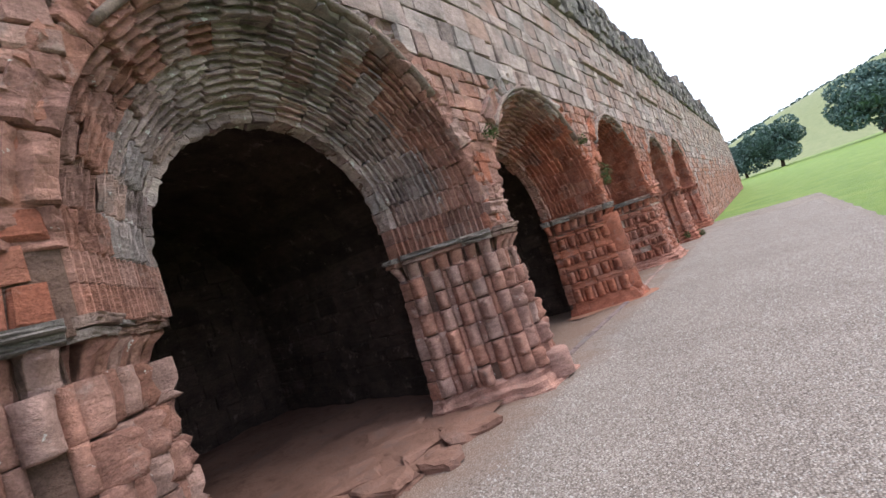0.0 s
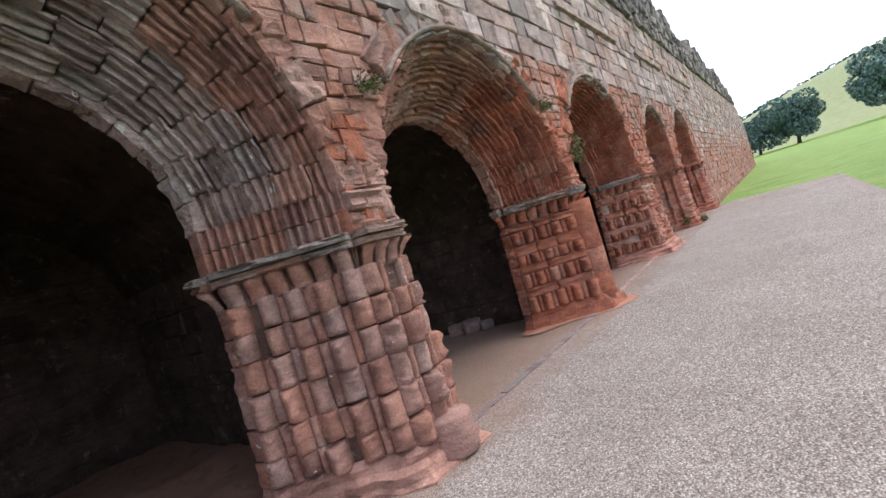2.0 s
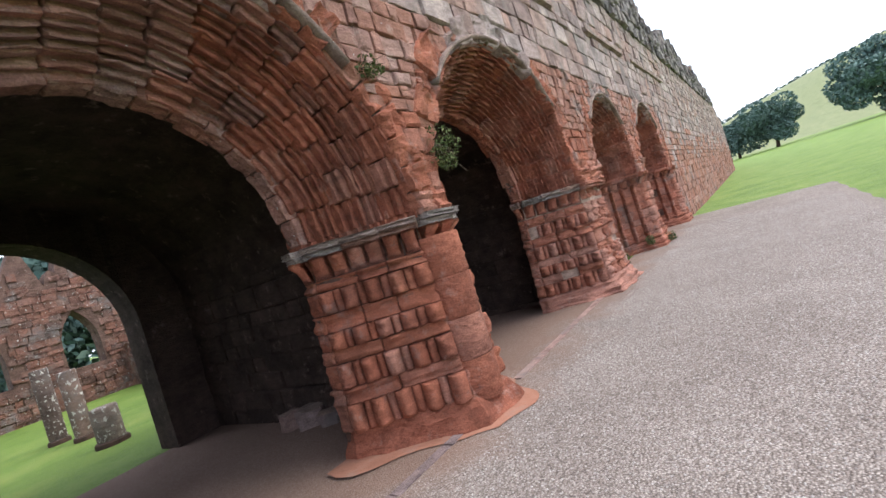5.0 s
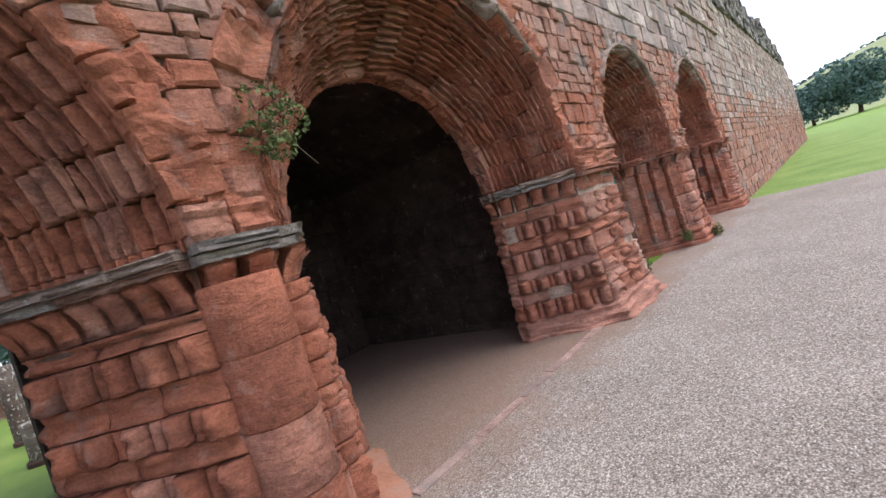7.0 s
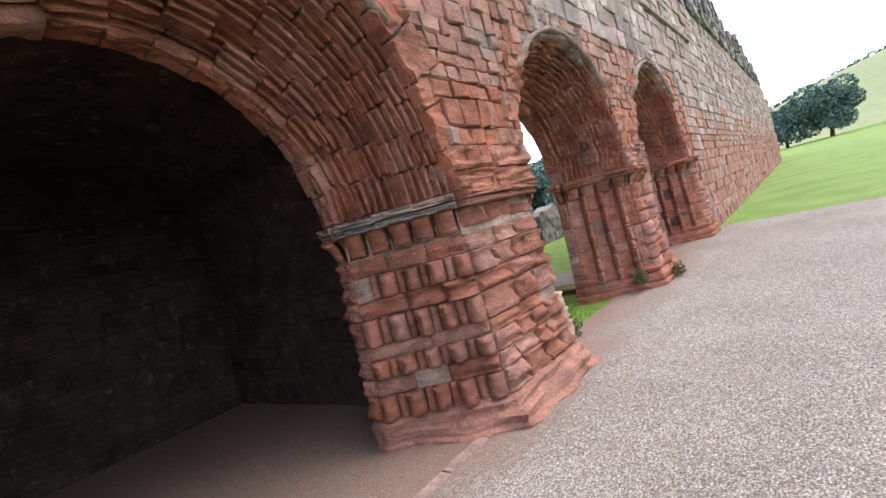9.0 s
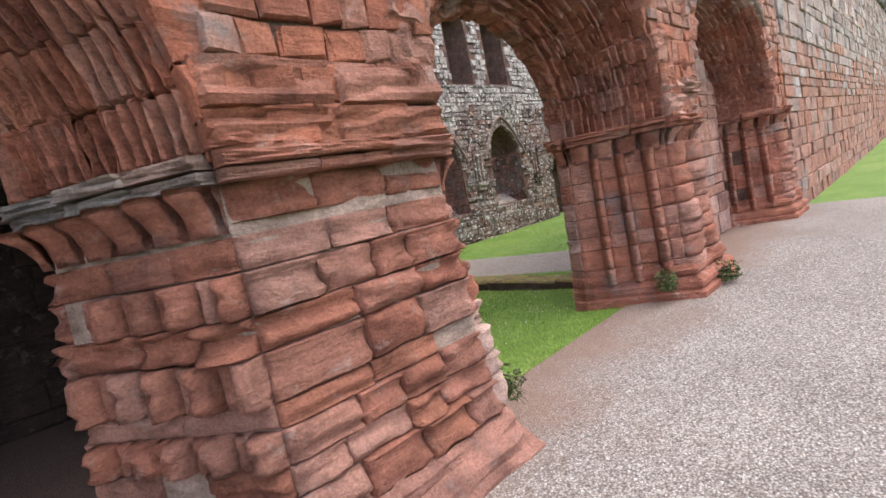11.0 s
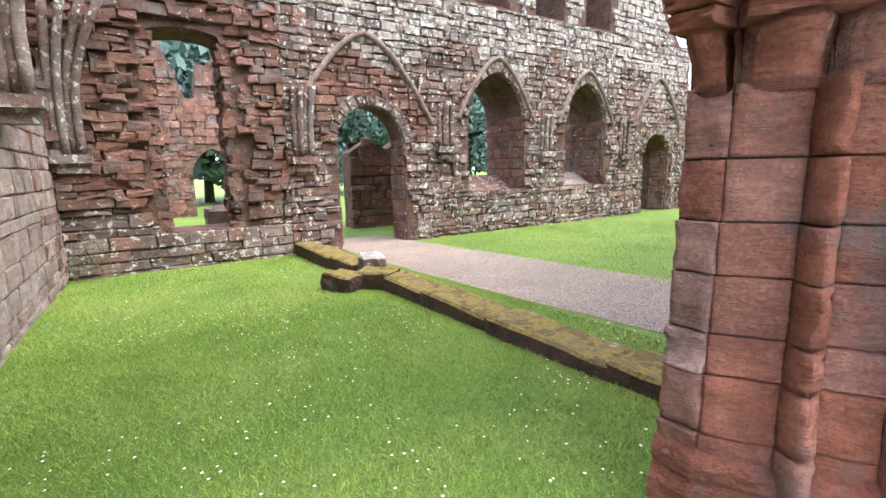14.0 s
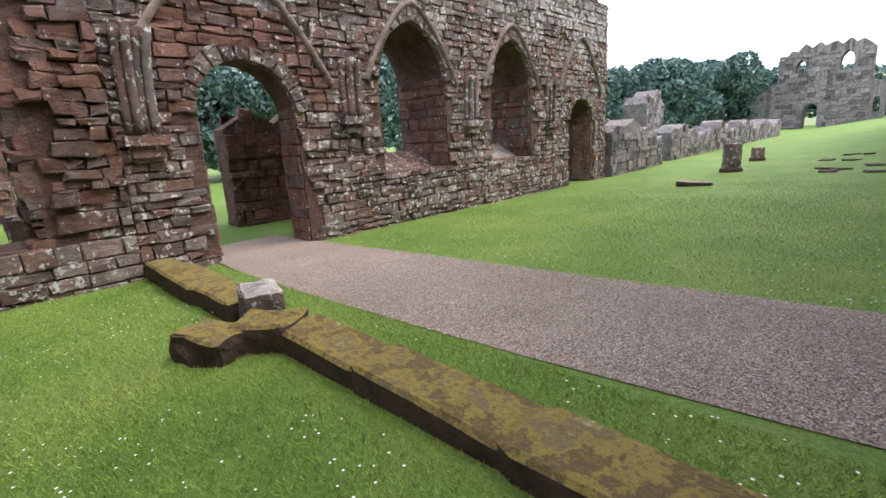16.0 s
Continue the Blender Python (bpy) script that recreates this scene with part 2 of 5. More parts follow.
# ---- mesh helpers ----
def mesh_ob(name, verts, faces, material, parent=None, label="", smooth=False):
    me = bpy.data.meshes.new(name)
    me.from_pydata([tuple(v) for v in verts], [], faces)
    me.materials.append(material)
    if smooth:
        me.shade_smooth()
    me.update()
    ob = new(name, me)
    if parent:
        ob.parent = parent
    if label:
        ob["label"] = label
    return ob


def share(name, me, m, parent):
    ob = new(name, me)
    ob.parent = parent
    ob.matrix_basis = m
    return ob


class Soup:
    """Collects many small closed shapes into one mesh."""

    def __init__(self):
        self.v, self.f = [], []

    def add(self, verts, faces):
        k = len(self.v)
        self.v.extend(verts)
        self.f.extend([tuple(i + k for i in f) for f in faces])

    def box(self, x0, x1, y0, y1, z0, z1):
        self.hexa([(x0, y0, z0), (x1, y0, z0), (x1, y1, z0), (x0, y1, z0), (x0, y0, z1), (x1, y0, z1), (x1, y1, z1), (x0, y1, z1)])

    def hexa(self, p):
        self.add(p, [(3, 2, 1, 0), (4, 5, 6, 7), (0, 1, 5, 4), (1, 2, 6, 5), (2, 3, 7, 6), (3, 0, 4, 7)])

    def make(self, name, material, parent=None, label="", smooth=False):
        return mesh_ob(name, self.v, self.f, material, parent, label, smooth)


def arch_z(y, yl, yr, spring, apex):
    """Height of an arch's underside: round when the apex is one half width up, else pointed."""
    c, r = (yl + yr) / 2, (yr - yl) / 2
    d = min(abs(y - c), r)
    rise = apex - spring
    if rise <= r * 1.02:
        return spring + rise * math.sqrt(max(0.0, 1 - (d / r) ** 2))
    k = (rise * rise - r * r) / (2 * r)
    return spring + math.sqrt(max(0.0, (r + k) ** 2 - (d + k) ** 2))


def arched_wall(s, a0, a1, y0, y1, z0, top, openings, axis="x", n=14):
    """A solid wall a0..a1 thick that runs along the other axis from y0 to y1, with openings (yl, yr, spring, apex, sill)."""
    def put(ya, yb, za, zb, ta, tb):
        p = [(a0, ya, za), (a1, ya, za), (a1, yb, zb), (a0, yb, zb), (a0, ya, ta), (a1, ya, ta), (a1, yb, tb), (a0, yb, tb)]
        if axis == "y":
            p = [(q[1], q[0], q[2]) for q in p]
            p = [p[i] for i in (0, 3, 2, 1, 4, 7, 6, 5)]
        s.hexa(p)

    def solid(ya, yb, za, zb):
        k = max(1, int((yb - ya) / 0.5))
        for i in range(k):
            u, w = ya + (yb - ya) * i / k, ya + (yb - ya) * (i + 1) / k
            put(u, w, za, za, top(u), top(w))

    cur = y0
    for yl, yr, spring, apex, sill in sorted(openings):
        if yl > cur:
            solid(cur, yl, z0, z0)
        for i in range(n):
            u = (yl + yr) / 2 - math.cos(math.pi * i / n) * (yr - yl) / 2
            w = (yl + yr) / 2 - math.cos(math.pi * (i + 1) / n) * (yr - yl) / 2
            put(u, w, arch_z(u, yl, yr, spring, apex), arch_z(w, yl, yr, spring, apex), top(u), top(w))
        if sill > z0 + 0.01:
            put(yl, yr, z0, z0, sill, sill)
        cur = yr
    if cur < y1:
        solid(cur, y1, z0, z0)


def block_shape(u0, u1, z0, z1, d, rough, b=None):
    """A dressed block on a wall: u along, z up, w out of the wall; worn arrises."""
    b = b if b is not None else min(0.014, (u1 - u0) * 0.12, (z1 - z0) * 0.12)
    j = rng.uniform(-rough, rough, (8, 3))
    f = [(u0, z0, -0.05), (u1, z0, -0.05), (u1, z1, -0.05), (u0, z1, -0.05),
         (u0, z0, d - b), (u1, z0, d - b), (u1, z1, d - b), (u0, z1, d - b),
         (u0 + b, z0 + b, d), (u1 - b, z0 + b, d), (u1 - b, z1 - b, d), (u0 + b, z1 - b, d)]
    f = [f[i] if i < 4 else (f[i][0] + j[i - 4][0], f[i][1] + j[i - 4][1], f[i][2] + j[i - 4][2] * 0.8) for i in range(12)]
    faces = [(0, 1, 5, 4), (1, 2, 6, 5), (2, 3, 7, 6), (3, 0, 4, 7), (4, 5, 9, 8), (5, 6, 10, 9), (6, 7, 11, 10), (7, 4, 8, 11), (8, 9, 10, 11)]
    return f, faces


STEPS = (0.0, 0.035, 0.2, 0.4, 0.6, 0.8, 0.965, 1.0)


def worn_block(place, u0, u1, z0, z1, depth, wear, ridges=0, seed=0.0):
    """A block eaten away along its bedding, with narrow joints; ridges of old rolls run along u."""
    n, v, f = len(STEPS), [], []
    zs = STEPS if not ridges else [0.0, 0.03] + [i / (2 * ridges) for i in range(1, 2 * ridges)] + [0.97, 1.0]
    off = Vector((seed * 1.7, seed * 0.9, seed * 2.3))
    for k, b in enumerate(zs):
        for i, a in enumerate(STEPS):
            rim = i in (0, n - 1) or k in (0, len(zs) - 1)
            out = depth + wear * (noise.noise(Vector((a * 1.3, b * 4.0, 1)) + off) + 0.7 * noise.noise(Vector((a * 3.1, b * 2.4, 5)) + off))
            if ridges and k % 2 == 0:
                out -= 0.03 + 0.02 * noise.noise(Vector((a * 2, b * 2, 9)) + off)
            out = max(out, 0.008) * (0.55 if rim else 1.0)
            v.append(place(u0 + (u1 - u0) * a, z0 + (z1 - z0) * b, out))
    m = len(zs)
    for k in range(m - 1):
        for i in range(n - 1):
            f.append((k * n + i, k * n + i + 1, (k + 1) * n + i + 1, (k + 1) * n + i))
    q = len(v)
    v += [place(u0, z0, -0.06), place(u1, z0, -0.06), place(u1, z1, -0.06), place(u0, z1, -0.06)]
    f += [(*range(n - 1, -1, -1), q, q + 1), (*range((m - 1) * n, m * n), q + 2, q + 3),
          (*[k * n for k in range(m)], q + 3, q), (*[k * n + n - 1 for k in range(m - 1, -1, -1)], q + 1, q + 2)]
    return v, f


def ashlar(place, u0, u1, z0, z1, course, length, mask, depth=0.03, rough=0.01, gap=0.012, flip=False):
    """Yields world-space blocks that cover a wall face; place(u, z, w) maps to the world."""
    z = z0
    while z < z1 - 0.04:
        h = min(course * rng.uniform(0.6, 1.4), z1 - z)
        u = u0 - rng.uniform(0, length * 0.5)
        while u < u1:
            w = length * rng.uniform(0.55, 1.5)
            a, b = max(u, u0), min(u + w, u1)
            if b - a > 0.05 and mask(a, b, z, z + h):
                v, f = block_shape(a + gap / 2, b - gap / 2, z + gap / 2, z + h - gap / 2, depth + rng.uniform(-0.4, 0.6) * depth, rough)
                if flip:
                    f = [tuple(reversed(q)) for q in f]
                yield (a + b) / 2, z + h / 2, [place(*p) for p in v], f
            u += w
        z += h


def lay(parent, blocks, near, material, material_far, name="stone", limit=300):
    """Lays blocks as parts of a wall where near() says so, the rest as one mesh."""
    rest, n = Soup(), 0
    for u, z, v, f in blocks:
        if n < limit and near(u, z):
            mesh_ob(name, v, f, material, parent)
            n += 1
        else:
            rest.add(v, f)
    if rest.v:
        tagged(rest.make("far_masonry", material_far, parent), kind="stuff")


def sweep(path, prof, closed=True):
    """Sweeps a profile of (out, up) pairs; path rows are (point, out, up)."""
    v, f, n = [], [], len(prof)
    for p, o, u in path:
        for a, b in prof:
            v.append(tuple(Vector(p) + Vector(o) * a + Vector(u) * b))
    for i in range(len(path) - 1):
        for k in range(n):
            l = (k + 1) % n
            f.append((i * n + k, i * n + l, (i + 1) * n + l, (i + 1) * n + k))
    f.append(tuple(range(n - 1, -1, -1)))
    f.append(tuple((len(path) - 1) * n + k for k in range(n)))
    return v, f


def prism(poly, z0, z1, poly2=None):
    poly2 = poly2 or poly
    n = len(poly)
    v = [(x, y, z0) for x, y in poly] + [(x, y, z1) for x, y in poly2]
    f = [tuple(range(n - 1, -1, -1)), tuple(range(n, 2 * n))]
    f += [(i, (i + 1) % n, n + (i + 1) % n, n + i) for i in range(n)]
    return v, f


def smooth(t):
    t = min(1.0, max(0.0, t))
    return t * t * (3 - 2 * t)


# ---- ground ----
def ground_z(x, y):
    z = 0.0
    if x < -2.6:
        z = -0.034 * min(-2.6 - x, 8.3) - 0.006 * max(0.0, -10.9 - x)
    if x > 1.2:
        z = 0.02 * min(x - 1.2, 60)
    if x > -14:
        z += 0.009 * max(0.0, min(y - 25, 90)) * smooth((x + 14) / 8)
    return z


def grid_sheet(xs, ys, lift, name, material, keep=None):
    v = [(x, y, ground_z(x, y) + lift) for y in ys for x in xs]
    n = len(xs)
    f = []
    for j in range(len(ys) - 1):
        for i in range(n - 1):
            if keep is None or keep((xs[i] + xs[i + 1]) / 2, (ys[j] + ys[j + 1]) / 2):
                f.append((j * n + i, j * n + i + 1, (j + 1) * n + i + 1, (j + 1) * n + i))
    return mesh_ob(name, v, f, material, smooth=True)


xs = sorted(set([-2500, -900, -400, -200, -120, -80, -60, -45, -35, 45, 60, 80, 110, 160, 220, 300, 450, 900, 2500] + [round(-30 + i * 0.6, 2) for i in range(118)]))
ys = sorted(set([-2500, -900, -300, -120, -60, -30, -18, 110, 120, 130, 145, 160, 180, 200, 230, 260, 300, 360, 500, 900, 2500] + [round(-10 + i * 0.8, 2) for i in range(140)]))
ground = tagged(grid_sheet(xs, ys, 0.0, "ground", M_grass), "mown green lawn rising to a grassy hill", "lawn", kind="structure")


def strip(name, rows, material, lift=0.016):
    """A sheet between two edges: rows of (xa, ya, xb, yb)."""
    v, f, n = [], [], 40
    for xa, ya, xb, yb in rows:
        for i in range(n):
            x, y = xa + (xb - xa) * i / (n - 1), ya + (yb - ya) * i / (n - 1)
            v.append((x, y, ground_z(x, y) + lift))
    for j in range(len(rows) - 1):
        for i in range(n - 1):
            f.append((j * n + i, j * n + i + 1, (j + 1) * n + i + 1, (j + 1) * n + i))
    return mesh_ob(name, v, f, material, smooth=True)


GRAVEL_EDGE = [(-12, 1.4), (-4, 1.4), (0, 1.35), (5, 1.3), (10, 1.3), (15, 1.25), (20, 1.2), (24.5, 1.1)]
rows_g = []
for i in range(67):
    y = -12 + i * 0.5
    e = np.interp(y, [p[0] for p in GRAVEL_EDGE], [p[1] for p in GRAVEL_EDGE]) + 0.03 * math.sin(y * 5)
    left = -2.75 if y > 12.4 else -7.2
    if y > 16.5:
        left = -2.94
    rows_g.append((left, y if y < 21.2 else 21.2, e, y if y < 21.0 else 21.0 + (y - 21.0) * 1.0))
gravel_court = tagged(strip("gravel_court", rows_g, M_gravel), "pale grey gravel walk beside the arcade", "gravel", kind="structure")
path_rows = [(-3.2, 17.1, -3.2, 18.8), (-4.2, 17.0, -4.2, 18.72), (-5.6, 16.9, -5.6, 18.66), (-7, 16.85, -7, 18.62), (-8.8, 16.82, -8.8, 18.58), (-10, 16.85, -10, 18.52), (-12.2, 16.95, -12.2, 18.4)]
path_rows = [(xb + 0.03 * math.sin(xb * 7), yb, xa, ya) for xa, ya, xb, yb in path_rows]
tagged(strip("gravel_path", path_rows, M_path, 0.007), "narrow gravel path crossing the lawn to a doorway", "gravel path", kind="structure")


# ---- the arcade ----
X_IN, X_FRONT, X_BACK = -3.05, -2.3, -3.2
ARCHES = [  # centre, inner radius, outer radius, spring, material
    (2.32, 1.1, 1.7, 1.98, M_arch_grey),
    (6.17, 1.17, 1.72, 1.72, M_pink),
    (10.05, 1.24, 1.75, 1.7, M_red),
    (14.28, 0.93, 1.38, 1.85, M_mauve),
    (18.1, 1.15, 1.6, 1.78, M_pink),
]
PIERS = [  # inner left and right, front left and right, material
    (-1.9, 1.08, -1.3, 0.55, M_pink),
    (3.42, 5.0, 4.02, 4.45, M_pink),
    (7.34, 8.81, 7.89, 8.3, M_red),
    (11.29, 13.35, 11.8, 12.9, M_mauve),
    (15.2, 16.95, 15.7, 16.5, M_mauve),
    (19.25, 20.4, 19.7, 20.4, M_mauve),
]
CAP = 1.62


def wall_top(y):
    return 7.0 + 0.25 * math.sin(y * 0.7) + 0.2 * math.sin(y * 2.3 + 1) - 1.9 * smooth((y - 40) / 14) + 0.15 * math.sin(y * 6.1)


front = Soup()
arched_wall(front, X_BACK + 0.14, X_FRONT, -5, 20.4, CAP, wall_top, [(c - ro - 0.02, c + ro + 0.02, sp, sp + ro + 0.02, CAP) for c, ri, ro, sp, _ in ARCHES], n=24)
arched_wall(front, X_BACK, X_BACK + 0.14, -5, 20.4, CAP, lambda y: wall_top(y) - 0.3, [(c - ri, c + ri, sp, sp + ri, CAP) for c, ri, ro, sp, _ in ARCHES[:4]], n=24)
arched_wall(front, X_BACK, X_FRONT, 20.4, 54, -0.3, wall_top, [])
arched_wall(front, X_BACK, X_FRONT, -5, -1.9, -0.3, lambda y: CAP, [])
front.box(X_BACK, -2.95, 16.95, 19.25, -0.3, CAP)
wall_arcade = tagged(front.make("wall_arcade", M_mortar), "tall ruined sandstone wall above a row of arches", "wall", kind="structure")


def pier_plan(p, o):
    yl, yr, fl, fr, _ = p
    return [(X_BACK, yl - o), (X_IN - 0.02, yl - o), (X_FRONT + o, fl - o * 0.45), (X_FRONT + o, fr + o * 0.45), (X_IN - 0.02, yr + o), (X_BACK, yr + o)]


def roll_stone(seed, bulge, wear, corner):
    """A weathered block, one unit wide and high, y out: a roll or a flat face eaten away along its bedding."""
    off = Vector((seed * 3.7, seed * 1.3, seed * 2.1))
    v, f, n = [], [], 8
    for k in range(n):
        z = STEPS[k]
        for i in range(n):
            a = STEPS[i]
            edge = min(i, n - 1 - i, k, n - 1 - k)
            out = bulge * math.sin(math.pi * (0.04 + 0.92 * a)) ** corner
            bed = noise.noise(Vector((a * 0.7, 0, z * 5.5)) + off)
            lump = noise.noise(Vector((a * 2.6, 3, z * 2.2)) + off)
            out += wear * (0.75 * bed + 0.6 * lump)
            if edge < 0.5:
                out = out * (0.9 if 0 < i < n - 1 else 0.7) - 0.005
            jig = 0.0 if edge < 0.5 else 0.03
            v.append((a - 0.5 + jig * lump, out, z + jig * bed))
    for k in range(n - 1):
        for i in range(n - 1):
            f.append((k * n + i + 1, k * n + i, (k + 1) * n + i, (k + 1) * n + i + 1))
    m = len(v)
    v += [(-0.5, -0.1, 0), (0.5, -0.1, 0), (0.5, -0.1, 1), (-0.5, -0.1, 1)]
    last = n * (n - 1)
    f.append((*range(n), m + 1, m))
    f.append((*range(last + n - 1, last - 1, -1), m + 3, m + 2))
    f.append((*[k * n for k in range(n - 1, -1, -1)], m, m + 3))
    f.append((*[k * n + n - 1 for k in range(n)], m + 2, m + 1))
    me = bpy.data.meshes.new("stone")
    me.from_pydata(v, [], f)
    me.shade_smooth()
    return me


def coloured(me, material):
    c = me.copy()
    c.materials.append(material)
    return c


ROLLS = [roll_stone(i, 0.085, 0.042, 0.75) for i in range(8)]
FLATS = [roll_stone(20 + i, 0.035, 0.075, 0.2) for i in range(8)]


def leaf_bell(seed):
    """A worn capital bell that flares upwards, one unit wide and high."""
    r = np.random.default_rng(seed)
    v, f, na = [], [], 7
    prof = [(0.0, 0.5, 0.045), (0.25, 0.46, 0.06), (0.6, 0.48, 0.1), (0.85, 0.5, 0.16), (1.0, 0.5, 0.15)]
    for z, w, out in prof:
        for i in range(na):
            a = i / (na - 1) * 2 - 1
            v.append((a * w + r.uniform(-0.02, 0.02), out * (1 - abs(a) ** 2.2 * 0.75) + r.uniform(-0.008, 0.008), z))
    for k in range(4):
        for i in range(na - 1):
            f.append((k * na + i, (k + 1) * na + i, (k + 1) * na + i + 1, k * na + i + 1))
    n = len(v)
    v += [(-0.5, -0.06, 1), (0.5, -0.06, 1), (0.5, -0.06, 0), (-0.5, -0.06, 0)]
    f.append((n + 1, n, *range(4 * na, 5 * na)))
    f.append((n + 3, n + 2, *range(na - 1, -1, -1)))
    f.append((n, n + 3, *[k * na for k in range(5)]))
    f.append((n + 2, n + 1, *[k * na + na - 1 for k in range(4, -1, -1)]))
    me = bpy.data.meshes.new("capital_leaf")
    me.from_pydata(v, [], f)
    me.shade_smooth()
    return me


BELLS = [leaf_bell(40 + i) for i in range(4)]


def on_edge(p, q, a, width, z, height, out=1.0):
    """Pose of a unit stone centred at a along the edge p-q of a plan, facing out of it."""
    d = Vector((q[0] - p[0], q[1] - p[1], 0))
    t = d.normalized()
    o = Vector((t.y, -t.x, 0))
    c = Vector((p[0], p[1], 0)) + d * a
    m = Matrix(((t.x * width, o.x * out, 0, c.x), (t.y * width, o.y * out, 0, c.y), (0, 0, height, z), (0, 0, 0, 1)))
    return m


FLUTED = [(1, 2, 3), (1, 2, 3), (1, 3), (1, 3), (1, 2, 3), (1, 2, 3)]
STEPPED = [(-0.3, 0.2), (0.03, 0.2), (0.05, 0.15), (0.11, 0.15), (0.14, 0.09), (0.19, 0.09), (0.23, 0.02)]
SLUMPED = [(-0.3, 0.2), (0.02, 0.18), (0.07, 0.14), (0.14, 0.1), (0.2, 0.06), (0.24, 0.0)]
TORUS = [(-0.3, 0.17), (0.07, 0.17), (0.09, 0.13), (0.12, 0.15), (0.17, 0.15), (0.2, 0.11), (0.22, 0.07), (0.24, 0.1), (0.28, 0.11), (0.31, 0.08), (0.33, 0.0)]
BASES = [STEPPED, STEPPED, SLUMPED, STEPPED, TORUS, TORUS]


def moulded_base(p, prof, wear, material, parent):
    """The pier's foot: one worn moulding that follows its plan."""
    spots = [(e, j / 9) for e in range(5) for j in range(9)] + [(4, 1.0)]
    v, f, n = [], [], len(spots)
    for i, (z, o) in enumerate(prof):
        ring = pier_plan(p, o)
        ring = [(x, y + (0.65 * o if i < 2 else -0.65 * o if i > 3 else 0.0)) for i, (x, y) in enumerate(ring)]
        mid = (p[0] + p[1]) / 2
        for e, a in spots:
            q = Vector(ring[e]).lerp(Vector(ring[e + 1]), a)
            out = (q - Vector((X_BACK, mid))).normalized()
            d = wear * (noise.noise(Vector((q.x * 3.1, q.y * 3.1, z * 9))) + 0.7 * noise.noise(Vector((q.x * 8, q.y * 8, z * 5))))
            q = q + out * d
            v.append((q.x, q.y, z + (wear * 0.5 * noise.noise(Vector((q.x * 5, q.y * 5, 3))) if i else 0)))
    for i in range(len(prof) - 1):
        for j in range(n - 1):
            f.append((i * n + j, i * n + j + 1, (i + 1) * n + j + 1, (i + 1) * n + j))
    f.append(tuple((len(prof) - 1) * n + j for j in range(n)))
    return mesh_ob("base_moulding", v, f, material, parent)


